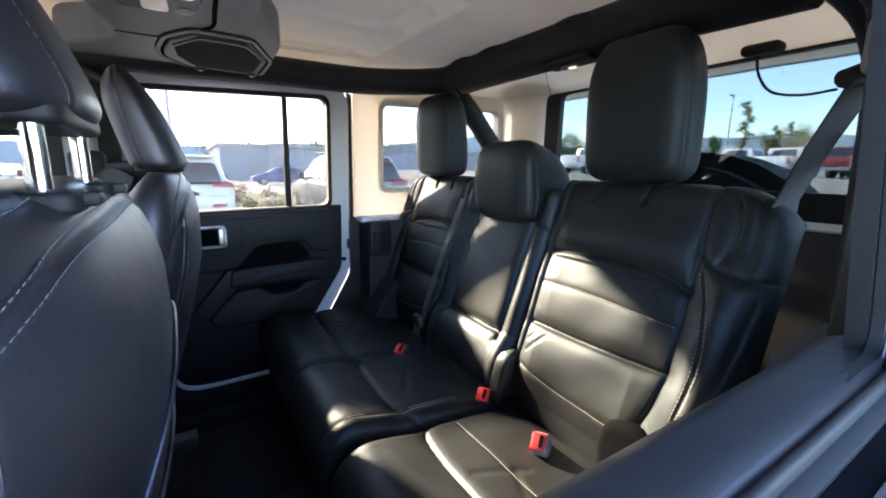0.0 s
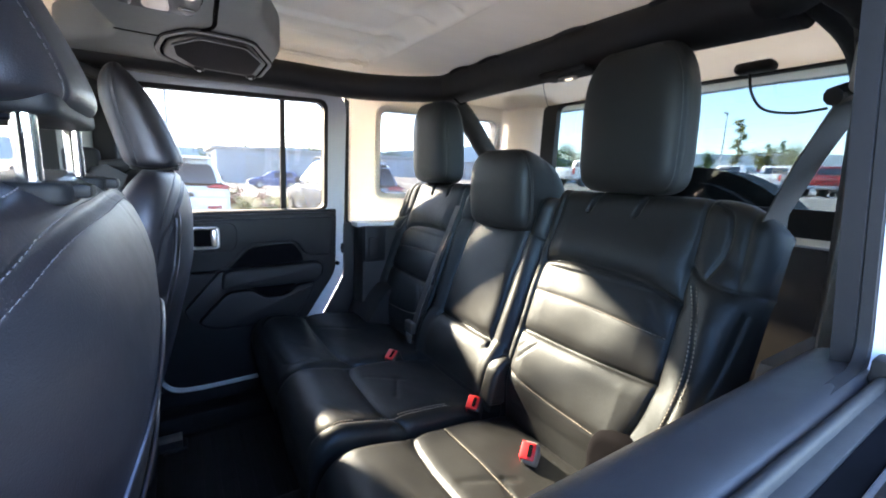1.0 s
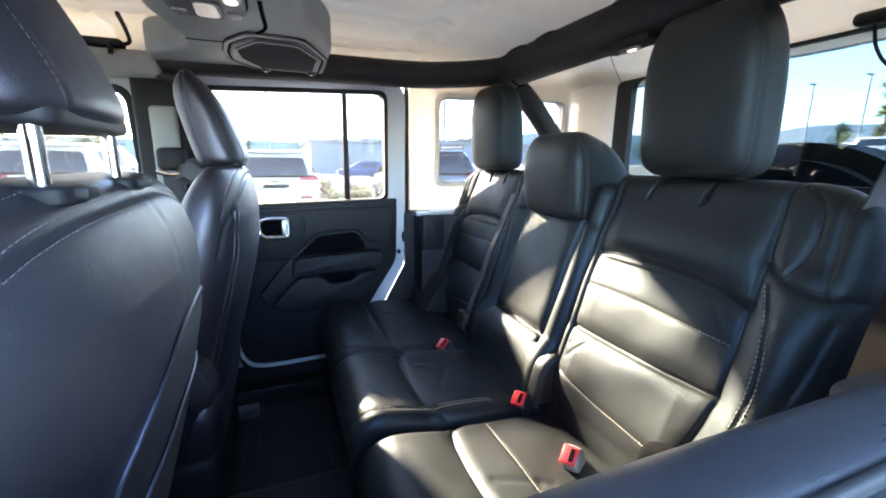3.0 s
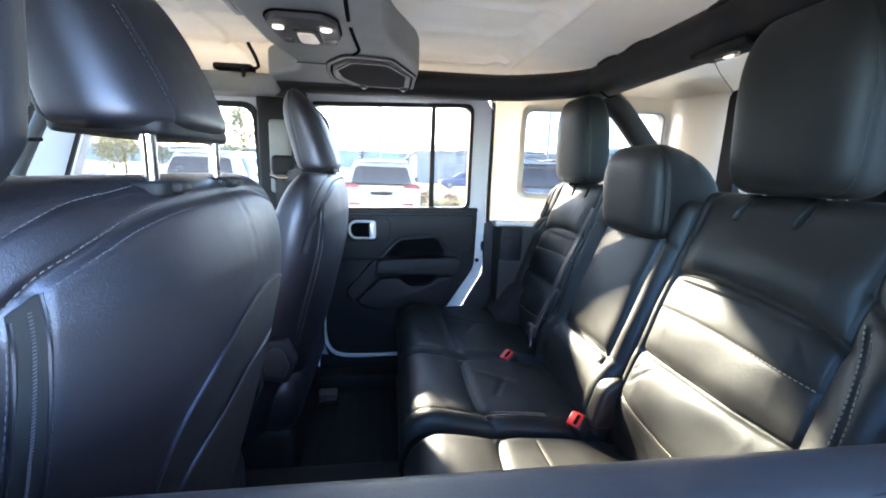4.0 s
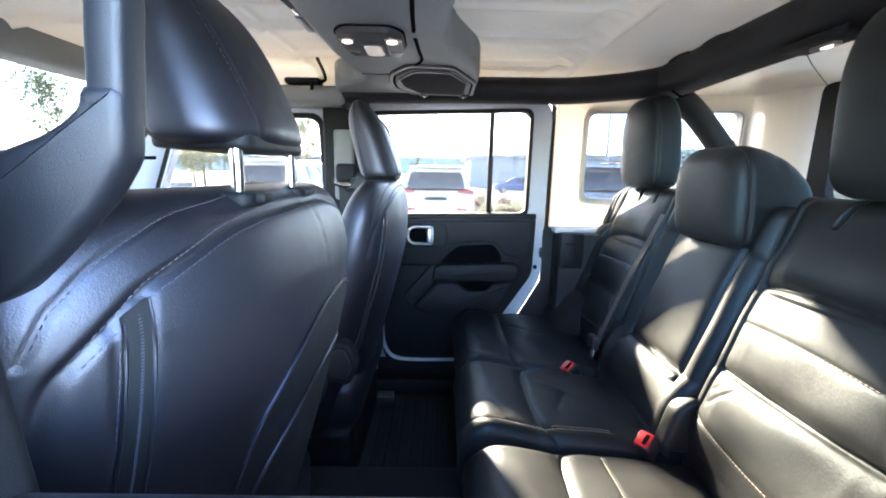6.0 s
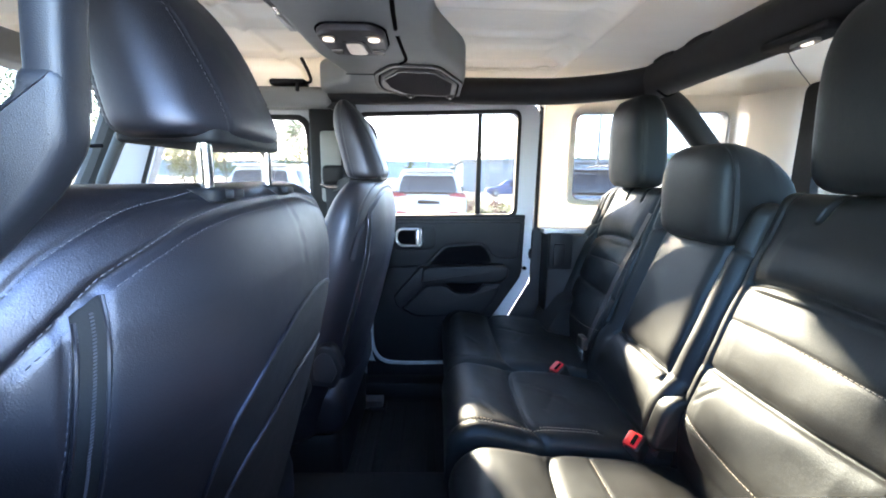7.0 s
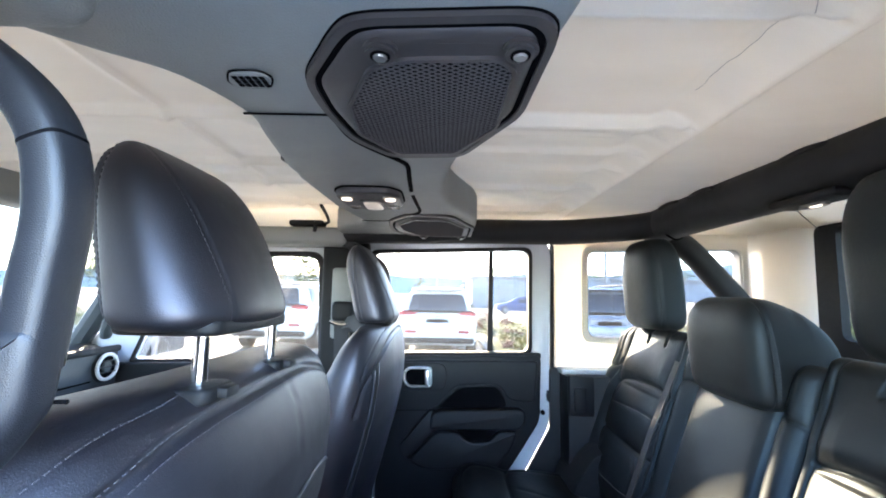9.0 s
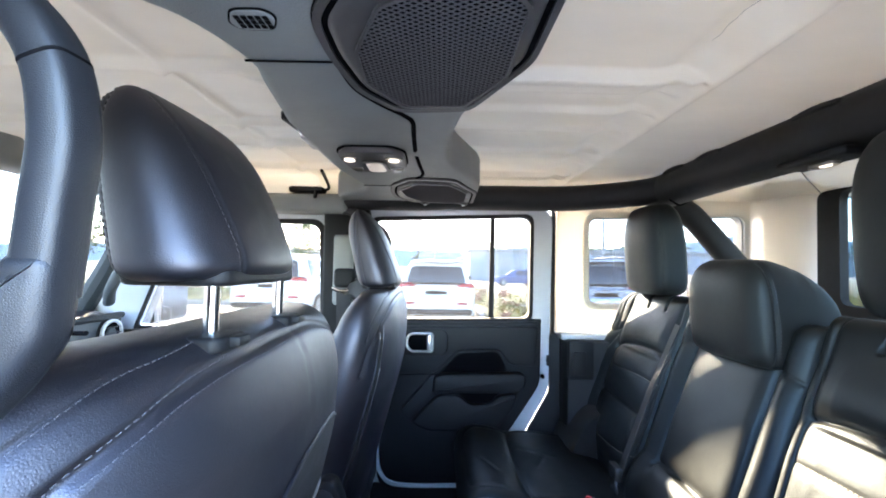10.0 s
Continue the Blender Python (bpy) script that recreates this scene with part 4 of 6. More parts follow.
def b_pillar(s):
    p = thing("door_pillar", (-0.2, s * 0.68, 0.66), "charcoal plastic pillar trim between the doors", "pillar", "pillars")
    x1 = -0.118 if s > 0 else -0.075
    part("trim", slab(rounded([(-0.275, 0.66), (x1 + (0.028 if s < 0 else -0.02), 0.66), (x1 + (0.028 if s < 0 else 0), 1.28), (x1 + (0.016 if s < 0 else 0), 1.40), (x1, 1.46), (x1, 1.70), (-0.275, 1.70)], 0.02), lambda a, b, q: (a, s * q, b), 0.640 if s > 0 else 0.655, 0.712, 0.012, 3), TRIM, p)
    part("post", box(-0.27, -0.115, min(s * 0.712, s * 0.735), max(s * 0.712, s * 0.735), 0.60, 1.73, 0.004), PAINT, p)
    # belt guide, loop and webbing
    part("slide_cover", box(-0.235, -0.165, min(s * 0.622, s * 0.645), max(s * 0.622, s * 0.645), 1.36, 1.60, 0.012, 3), CONSOLE, p)
    part("guide_housing", box(-0.226, -0.150, min(s * 0.596, s * 0.626), max(s * 0.596, s * 0.626), 1.42, 1.485, 0.016, 4), TRIM, p, "rounded black belt anchor cover")
    part("guide_loop", tube([(-0.228, s * 0.604, 1.417), (-0.188, s * 0.588, 1.408), (-0.138, s * 0.590, 1.417)], 0.0065, 8), CHROME, p, "metal belt loop")
    part("webbing", ribbon([(-0.19, s * 0.602, 1.415), (-0.19, s * 0.628, 1.2), (-0.19, s * 0.632, 0.80)], [(0.024, 0, 0)] * 3, [(0, 1, 0)] * 3), WEBBING, p, "dark seat belt webbing")
    part("webbing", ribbon([(-0.18, s * 0.598, 1.415), (-0.145, s * 0.560, 1.425), (-0.10, s * 0.52, 1.40)], [(0.010, 0, 0.02)] * 3, [(0, 1, 0.3)] * 3), WEBBING, p)
    # grab handle
    bar = [(-0.205, 1.690), (-0.140, 1.664), (-0.088, 1.634), (-0.051, 1.598), (-0.0400, 1.558), (-0.0425, 1.520), (-0.0460, 1.480)]
    h = part("grab_handle", tube([(a, s * (0.590 + 0.25 * max(0, -0.10 - a)), b) for a, b in bar], lambda q: 0.0108 + 0.006 * max(0, 0.3 - q) / 0.3, 24, 1.1, 8, True, 4.0, (0, 1, 0)), GRIP, p, "black moulded grab handle")
    foot = [(-0.057, 1.500), (-0.060, 1.486), (-0.075, 1.474), (-0.103, 1.461), (-0.17, 1.450), (-0.17, 1.385), (-0.125, 1.374), (-0.106, 1.380), (-0.088, 1.398), (-0.052, 1.438), (-0.037, 1.460), (-0.035, 1.478), (-0.034, 1.500)]
    part("handle_foot", slab(rounded(foot, 0.007, 3), lambda a, b, q: (a, s * (q + 0.22 * max(0, -0.06 - a)), b), 0.580, 0.603, 0.006, 3), GRIP, h, "broad moulded handle foot")
    part("grip_joint", tube([(-0.034, s * 0.5798, 1.462), (-0.049, s * 0.5798, 1.4615), (-0.121, s * 0.593, 1.411)], 0.0012, 5, smooth=False), HOLE, h, "dark handle joint")
    line = smooth_line([(a, s * (0.590 + 0.25 * max(0, -0.10 - a)), b) for a, b in bar], 8)
    step = (line[27] - line[25]).normalized() * 0.0009
    part("grip_joint", tube([line[26] - step, line[26] + step], 0.0110, 24, 1.1, 8, False, 4.0, (0, 1, 0)), HOLE, h, "dark handle joint")
    return p


b_pillar(1), b_pillar(-1)

# ---- near rear belt ----
belt = thing("seat_belt", (0.62, -0.62, 1.54), "dark seat belt running from a pillar loop over the seat shoulder", "seat belt", "belts")
part("webbing", ribbon([(0.632, -0.622, 1.545), (0.70, -0.575, 1.485), (0.79, -0.520, 1.405), (0.86, -0.50, 1.30)], [(0.024, -0.008, 0.006)] * 4, [(-0.4, 0.2, 0.9)] * 4), WEBBING, belt, "dark woven webbing")
part("lower_webbing", ribbon([(0.640, -0.640, 1.545), (0.655, -0.645, 1.42), (0.665, -0.645, 1.25)], [(0.021, -0.014, 0)] * 3, [(0.5, 0.8, 0)] * 3), WEBBING, belt)
part("loop", tube([(0.606, -0.612, 1.548), (0.632, -0.622, 1.556), (0.660, -0.640, 1.552)], 0.010, 10), TRIM, belt, "black belt loop")
part("loop_cover", slab(rounded([(0.60, 1.548), (0.60, 1.60), (0.625, 1.625), (0.655, 1.60), (0.66, 1.555)], 0.015), lambda a, b, q: (a, q, b), -0.655, -0.622, 0.008, 3), CONSOLE, belt)

# ---- front end ----
dash = thing("dashboard", (-1.2, 0, 0.9), "dark dashboard with bright-ringed round air vent", "dashboard")
part("body", slab(rounded([(-1.02, 0.75), (-1.00, 1.12), (-0.985, 1.21), (-1.01, 1.30), (-1.08, 1.325), (-1.50, 1.26), (-1.50, 0.65)], 0.03), lambda a, b, q: (a, q, b), -0.685, 0.685, 0.01), TRIM, dash)
part("panel", box(-0.992, -0.972, -0.67, 0.67, 1.17, 1.305, 0.010), FACIA, dash, "grey dashboard facing")
part("panel_lip", box(-0.985, -0.962, -0.67, 0.67, 1.300, 1.322, 0.008, 3), TRIM, dash, "dark dashboard lip")
part("panel_groove", box(-0.973, -0.9695, -0.67, 0.56, 1.214, 1.219, 0.001), HOLE, dash)
part("lower_panel", box(-0.985, -0.955, -0.67, 0.67, 1.075, 1.160, 0.012, 3), FACIA, dash, "grey lower dashboard facing")
part("lower_shelf", box(-0.985, -0.935, -0.67, 0.67, 1.045, 1.072, 0.010, 3), TRIM, dash)
for y in (0.612, -0.612, 0.12, -0.12):
    circle = lambda r, x, y=y: [(x, y + r * math.cos(q), 1.256 + r * math.sin(q)) for q in np.linspace(0, 2 * math.pi, 33)]  # noqa: E731
    seat_ = part("vent_bezel", cyl((-0.974, y, 1.256), (1, 0, 0), 0.054, 0.014, 0.050, seg=32, bevel=0.003), TRIM, dash, "black vent bezel")
    part("vent_ring", tube(circle(0.041, -0.962), 0.0055, 10, smooth=False), BRIGHT_RING, seat_, "bright vent ring")
    part("vent_throat", cyl((-0.9665, y, 1.256), (1, 0, 0), 0.038, 0.004, seg=28), HOLE, seat_)
    part("vent_hub", cyl((-0.9640, y, 1.256), (1, 0, 0), 0.022, 0.006, 0.018, seg=24, bevel=0.002), FACIA, seat_)
    for k in (-1, 0, 1):
        part("vane", box(-0.964, -0.958, y - 0.037 + abs(k) * 0.004, y + 0.037 - abs(k) * 0.004, 1.2545 + k * 0.018, 1.2575 + k * 0.018, 0.0), TRIM, seat_)
wheel = part("steering_wheel", tube([(-0.80 + 0.10 * math.cos(a) * 0.45, -0.35 + 0.18 * math.sin(a), 1.14 + 0.17 * math.cos(a)) for a in np.linspace(0, 2 * math.pi, 25)], 0.016, 10, n=2), LEATHER, dash)
part("spoke", box(-0.83, -0.79, -0.50, -0.20, 1.11, 1.16, 0.012), TRIM, wheel)
wind = tagged(part("window_1", slab([(-0.67, -0.93), (0.67, -0.93), (0.70, -1.20), (-0.70, -1.20)], lambda a, b, q: (b + q, a, 1.77 + (b + 0.93) * 1.80), 0, 0.005, 0.0), CLEAR),
              kind="structure", label="clear raked windscreen", category="window")
wind.visible_shadow = False
for s in (-1, 1):
    part("window_post", tube([(-0.90, s * 0.675, 1.76), (-1.02, s * 0.69, 1.53), (-1.16, s * 0.70, 1.29)], 0.034, 10), FACIA, wind, "grey windscreen pillar")
part("pillar_handle", tube([(-0.855, 0.645, 1.625), (-0.885, 0.615, 1.575), (-0.925, 0.612, 1.500), (-0.975, 0.615, 1.405), (-1.000, 0.640, 1.355)], 0.017, 12, 1.3), FACIA, wind, "grey pillar grab handle")
part("cowl", box(-1.62, -1.52, -0.74, 0.74, 1.20, 1.25, 0.02), PAINT, wind)
bonnet = tagged(part("wall_front", box(-2.9, -1.5, -0.60, 0.60, 0.70, 1.24, 0.06, 3), PAINT), kind="structure", label="white vehicle bonnet ahead of the windscreen", category="car bonnet")
part("firewall", box(-1.56, -1.50, -0.74, 0.74, 0.55, 1.25, 0.0), PAINT, bonnet)


# ---- rear bench ----
BACK_A, BACK_C = 0.356, 0.265          # backrest plane: x = C + A z
BN = Vector((-1, 0, BACK_A)).normalized()


def on_back(y, z, h=0.0):
    p = Vector((BACK_C + BACK_A * z, y, z))
    return p + BN * h


def outboard_back(seat, y_in, y_out, step):
    """Backrest of an outer seat, from its inner rim to its outer rim."""
    W, s = abs(y_out - y_in), 1 if y_out > y_in else -1
    k = W / 0.465
    p, z = np.meshgrid(np.linspace(0, W, int(W / step)), np.linspace(0.90, 1.438, int(0.538 / step)))
    q = p / k
    crown = 0.050 * np.clip((q - 0.35) / 0.115, 0, 1) ** 2.4
    z = 0.90 + (z - 0.90) * (0.538 - crown) / 0.538
    arch = bend([(0.022, 1.270), (0.10, 1.279), (0.21, 1.277), (0.29, 1.268), (0.347, 1.252)])
    pleat = bend([(0.022, 1.112), (0.19, 1.112), (0.350, 1.118)])
    low = bend([(0.020, 1.022), (0.12, 1.005), (0.33, 0.995)])
    inner = [(0.022, 0.9), (0.022, 1.45)]
    side = bend([(0.338, 1.46), (0.345, 1.32), (0.348, 1.25), (0.352, 1.12), (0.335, 1.03), (0.295, 0.94)])
    shoulder = bend([(0.346, 1.320), (0.372, 1.298), (0.42, 1.288), (0.47, 1.296)])
    loop = bend([(0.352, 1.425), (0.384, 1.405), (0.393, 1.35), (0.376, 1.297)])
    outer = bend([(0.413, 1.45), (0.418, 1.36), (0.426, 1.288)])
    bolster = bend([(0.362, 1.285), (0.388, 1.225), (0.402, 1.15), (0.392, 1.06), (0.37, 0.98)])
    rear_line = bend([(0.447, 1.26), (0.440, 1.18), (0.425, 1.08)])
    st1 = bend([(0.024, 1.202), (0.15, 1.203), (0.348, 1.192)])
    h = seam(q, z, [arch], 0.014, 0.0036) + seam(q, z, [pleat], 0.011, 0.0036) + seam(q, z, [side], 0.010, 0.003)
    h += seam(q, z, [inner, shoulder, loop], 0.008) + seam(q, z, [outer, bolster, rear_line], 0.0055) + seam(q, z, [low, st1], 0.0030, 0.0022)
    mid = (q > 0.022) & (q < 0.348)
    w = np.clip(np.minimum(q - 0.015, 0.35 - q) / 0.05, 0, 1)
    h += np.where(mid & (z > 1.112) & (z < 1.272), 0.006 * np.sin(np.clip((z - 1.112) / 0.16, 0, 1) * math.pi) ** 0.7 * w, 0)
    h += np.where(mid & (z > 0.96) & (z <= 1.112), 0.008 * np.sin(np.clip((z - 0.96) / 0.152, 0, 1) * math.pi) ** 0.7 * w, 0)
    h -= 0.038 * np.clip((1.012 - z) / 0.10, 0, 1) ** 1.4
    h += np.where(z > 1.26, 0.012 * np.exp(-((z - 1.315) / 0.05) ** 2) * w, 0)
    h += 0.022 * np.exp(-((q - 0.405) / 0.038) ** 2) * np.clip((1.33 - z) / 0.1, 0, 1)        # side bolster
    for pn in (0.107, 0.219):                                                                  # headrest post slots
        h += groove(q, z, [[(pn + 0.004, 1.45), (pn + 0.002, 1.415), (pn - 0.004, 1.388)]], 0.020, 0.0036)
    for a, b, c, d in ((0.045, 1.052, 0.085, 1.094), (0.040, 1.075, 0.060, 1.098), (0.30, 1.24, 0.335, 1.20)):
        h += groove(q, z, [[(a, b), (c, d)]], 0.0014, 0.0045)                                   # creases
    h += 0.0012 * np.sin(31 * q + 17 * z) * np.sin(43 * z - 11 * q)
    h += -np.minimum(np.hypot(rolled(q, 0.018) * 0.8 + rolled(0.465 - q, 0.038), rolled(1.438 - crown - z, 0.036)), 0.042)
    y = y_in + s * p
    X = BACK_C + BACK_A * z + BN.x * h
    Z = z + BN.z * h
    pc, zc = (q[1:, 1:] + q[:-1, :-1]) / 2, (z[1:, 1:] + z[:-1, :-1]) / 2
    arch_z = np.interp(pc, [a for a, _ in arch], [b for _, b in arch])
    side_p = np.interp(zc, [b for _, b in reversed(side)], [a for a, _ in reversed(side)])
    sh_z = np.interp(pc, [a for a, _ in shoulder], [b for _, b in shoulder])
    reg = np.where(pc < 0.022, 0, np.where(pc < side_p, np.where(zc > arch_z, 1, np.where(zc > 1.112, 2, 3)), np.where(zc > sh_z, 4, 5)))
    names = {0: "edge_strip", 1: "upper_panel", 2: "insert_panel", 3: "lumbar_panel", 4: "shoulder_panel", 5: "side_bolster"}
    padded("backrest", X, y, Z, (0.075, 0, -0.05), LEATHER, seat, reg, names, "", 0.05)
    lift = lambda line, up=0.0: [on_back(y_in + s * a * k, b, up + float(np.interp(b, z[:, int(np.clip(a * k / W, 0, 1) * (h.shape[1] - 1))], h[:, int(np.clip(a * k / W, 0, 1) * (h.shape[1] - 1))]))) for a, b in line]  # noqa: E731
    stitches([lift(st1, 0.0012), lift(low, 0.0012)], THREAD, seat)
    shift = lambda line, d: [(a + d, b) for a, b in line]  # noqa: E731
    stitches([lift(shift(bolster, -0.005), 0.001), lift(shift(bolster, 0.005), 0.001)], THREAD, seat)


def head(seat, cx, cy, z0, z1, a, b, lean, label="black leather headrest", power=3.6, hind=0.0, fall=0.0):
    """A padded headrest: block with a boxed side that leans over its seat; hind lengthens it to the rear, where its top falls away."""
    ts = np.sin(np.linspace(-math.pi / 2, math.pi / 2, 60))
    rings = []
    for t in ts:
        f = max(0.0, 1 - abs(t) ** (3.0 if t > 0 else 9)) ** (1 / 2.3)
        z = (z0 + z1) / 2 + t * (z1 - z0) / 2
        w = (1 + 0.045 * (1 - t * t)) * (1.015 - 0.030 * (t + 1) / 2)
        ring = oval(cx - lean * (t + 1) / 2, cy, z, a * (0.30 + 0.70 * f) * w, b * (0.56 + 0.44 * f) * w, power, 200)
        mid = cx - lean * (t + 1) / 2
        for p in ring:
            fx = (p.x - mid) / a
            if fx > -0.4:
                p.x += hind * (fx + 0.4)
                p.z -= fall * (fx + 0.4) ** 1.5 * max(0.0, (t + 0.6) / 1.6)
        rings.append(ring)
    line = lambda k, fx, s: min((p for p in rings[k] if s * (p.y - cy) > 0.0), key=lambda p: abs(p.x - (cx - lean * (ts[k] + 1) / 2) - a * fx - hind * max(0, fx + 0.4)))  # noqa: E731
    cuts = [-0.52] if not hind else [-0.52, 0.18]
    rows = [[line(k, fx, s).copy() for k in range(4, 54)] for s in (-1, 1) for fx in cuts]
    bm = loft(rings)
    for v in bm.verts:      # boxing seams down both cheeks
        if abs(v.co.y - cy) > 0.55 * b:
            t = max(-1, min(1, (v.co.z - (z0 + z1) / 2) / ((z1 - z0) / 2)))
            x = v.co.x - cx + lean * (t + 1) / 2
            g = sum(math.exp(-((x - a * fx - hind * max(0, fx + 0.4)) / 0.0032) ** 2) for fx in cuts)
            v.co.y -= math.copysign(0.0034 * g, v.co.y - cy)
            v.co.x -= 0.0012 * g
    if hind:
        for off in (-0.0045, 0.0045):
            stitches([relax([(p.x + off, p.y + math.copysign(0.0006, p.y - cy), p.z) for p in row], 12) for row in rows[::2]], THREAD_DARK, seat, 0.0036, 0.0028, 0.0005)
    ob = part("headrest", bm, LEATHER, seat, label, sharp=80)
    for s in (-1, 1):
        part("headrest_post", cyl((cx + 0.012, cy + s * 0.058, z0 - 0.01), (0, 0, 1), 0.006, 0.08), CHROME, seat, "chrome headrest post")
    return ob


def cushion(seat, y0, y1, x0, x1, top, seam_x, stitch_x, step=0.007, edge=0.03, side_stitch=None, piping=None, sink=0.05):
    yy, xx = np.meshgrid(np.linspace(y0, y1, int((y1 - y0) / step)), np.linspace(x0, x1, int((x1 - x0) / step)))
    yc, hw = (y0 + y1) / 2, (y1 - y0) / 2
    curve = bend([(y0 + 0.004, seam_x + 0.035), (y0 + 0.05, seam_x + 0.006), (yc, seam_x), (y1 - 0.05, seam_x + 0.006), (y1 - 0.004, seam_x + 0.035)])
    h = seam(yy, xx, [curve], 0.009, 0.003)
    h += 0.010 * np.where(xx > seam_x, np.sin(np.clip((xx - seam_x) / 0.26, 0, 1) * math.pi) ** 0.6, np.sin(np.clip((xx - x0) / (seam_x - x0), 0, 1) * math.pi) ** 0.8)
    lines = []
    if stitch_x:
        st = [(y0 + 0.02, stitch_x), (y1 - 0.02, stitch_x)]
        h += groove(yy, xx, [st], 0.002, 0.003)
        lines.append(st)
    for a, b, c, d in ((yc - 0.05, seam_x + 0.06, yc + 0.03, seam_x + 0.10), (yc + 0.06, seam_x + 0.03, yc + 0.02, seam_x + 0.12), (yc - 0.1, seam_x - 0.06, yc - 0.04, seam_x - 0.1)):
        h += groove(yy, xx, [[(a, b), (c, d)]], 0.0018, 0.008)
    h += 0.0014 * np.sin(29 * yy + 13 * xx) * np.sin(37 * xx)
    h += rolled(np.minimum(yy - y0, y1 - yy), edge) + rolled(xx - x0, 0.075)
    if side_stitch:
        h += seam(yy, xx, [side_stitch], 0.005, 0.003)
        lines += [[(a - 0.004, b) for a, b in side_stitch], [(a + 0.004, b) for a, b in side_stitch]]
    if piping:
        h += seam(yy, xx, [bend(piping)], 0.005, 0.0028)
    Z = top + h - sink * np.clip((xx - x0) / (x1 - x0), 0, 1)
    reg = np.where((xx[1:, 1:] + xx[:-1, :-1]) / 2 < seam_x + 0.006, 0, 1)
    padded("cushion", xx, yy, Z, (0.03, 0, -0.17), LEATHER, seat, reg, {0: "thigh_panel", 1: "seat_panel"})
    def lift(line):
        out = []
        n = 24
        for (a, b), (c, d) in zip(line, line[1:]):
            for t in np.linspace(0, 1, n):
                y, x = a + (c - a) * t, b + (d - b) * t
                i, j = int(np.clip((x - x0) / (x1 - x0), 0, 1) * (Z.shape[0] - 1)), int(np.clip((y - y0) / (y1 - y0), 0, 1) * (Z.shape[1] - 1))
                out.append((x, y, Z[i, j] + 0.001))
        return out
    if lines:
        stitches([lift(l) for l in lines], THREAD, seat)


seat60 = thing("rear_seat", (0.5, -0.2, 0.62), "black leather rear bench section with two places, sunlit, pale stitching", "car seat", "rear seats")
outboard_back(seat60, -0.100, -0.548, 0.0030)
head(seat60, 0.798, -0.264, 1.428, 1.704, 0.050, 0.106, 0.014)
cushion(seat60, -0.565, -0.108, 0.188, 0.66, 0.949, 0.364, 0.452, 0.0036, 0.034)

seat40 = thing("rear_seat", (0.5, 0.48, 0.62), "black leather single rear seat beside the far door", "car seat", "rear seats")
outboard_back(seat40, 0.268, 0.676, 0.0042)
head(seat40, 0.786, 0.468, 1.424, 1.690, 0.054, 0.106, 0.015)
cushion(seat40, 0.212, 0.662, 0.188, 0.66, 0.964, 0.352, None, 0.0045, 0.03, None, [(0.628, 0.62), (0.626, 0.30), (0.610, 0.235), (0.55, 0.214), (0.33, 0.214), (0.262, 0.232), (0.246, 0.30)])

# middle place: fold-down armrest back, raised cushion, low headrest
p, z = np.meshgrid(np.linspace(-0.098, 0.262, 120), np.linspace(0.90, 1.415, 170))
frame_l = [(-0.040, 1.42), (-0.038, 1.07), (-0.02, 1.055), (0.175, 1.060), (0.192, 1.075), (0.185, 1.42)]
h = seam(p, z, [bend(frame_l)], 0.014, 0.0032) + seam(p, z, [[(-0.10, 1.312), (-0.04, 1.325)], [(0.19, 1.33), (0.262, 1.315)]], 0.006)
h += np.where((p > -0.04) & (p < 0.19) & (z > 1.06), 0.012 * np.sin(np.clip((z - 1.06) / 0.27, 0, 1) * math.pi) ** 0.5 * np.sin(np.clip((p + 0.04) / 0.23, 0, 1) * math.pi) ** 0.4, 0)
h += np.where(z < 1.06, 0.016 * np.sin(np.clip((z - 0.93) / 0.13, 0, 1) * math.pi) ** 0.7, 0)
h += 0.010 * np.exp(-((p + 0.070) / 0.018) ** 2) + 0.012 * np.exp(-((p - 0.226) / 0.02) ** 2)
h += 0.001 * np.sin(41 * p + 13 * z) * np.sin(37 * z)
h += rolled(p + 0.098, 0.02) * 0.8 + rolled(0.262 - p, 0.02) + rolled(1.415 - z, 0.035)
pc, zc = (p[1:, 1:] + p[:-1, :-1]) / 2, (z[1:, 1:] + z[:-1, :-1]) / 2
reg = np.where((pc > -0.039) & (pc < 0.19) & (zc > 1.06), 0, np.where(zc <= 1.06, 1, np.where(pc < 0, 2, 3)))
padded("backrest", BACK_C + BACK_A * z + BN.x * h, p, z + BN.z * h, (0.09, 0, -0.02), LEATHER, seat60, reg, {0: "armrest_panel", 1: "lumbar_panel", 2: "edge_strip", 3: "edge_strip"})
head(seat60, 0.764, 0.056, 1.318, 1.522, 0.066, 0.110, 0.012, "low black leather centre headrest", 4.6, 0.030, 0.034)
part("headrest_yoke", box(0.735, 0.79, -0.02, 0.13, 1.300, 1.345, 0.01), TRIM, seat60)
cushion(seat60, -0.104, 0.208, 0.180, 0.66, 0.973, 0.345, None, 0.0036, 0.036, [(-0.062, 0.196), (-0.070, 0.235), (-0.072, 0.30), (-0.070, 0.50)], sink=0.065)
for s, y0, y1 in ((seat60, -0.55, 0.20), (seat40, 0.22, 0.65)):
    part("seat_base", box(0.26, 0.72, y0, y1, 0.62, 0.80, 0.02), TRIM, s)
    part("seat_foot", box(0.30, 0.36, y0 + 0.03, y0 + 0.07, 0.60, 0.66, 0.006), TRIM, s)


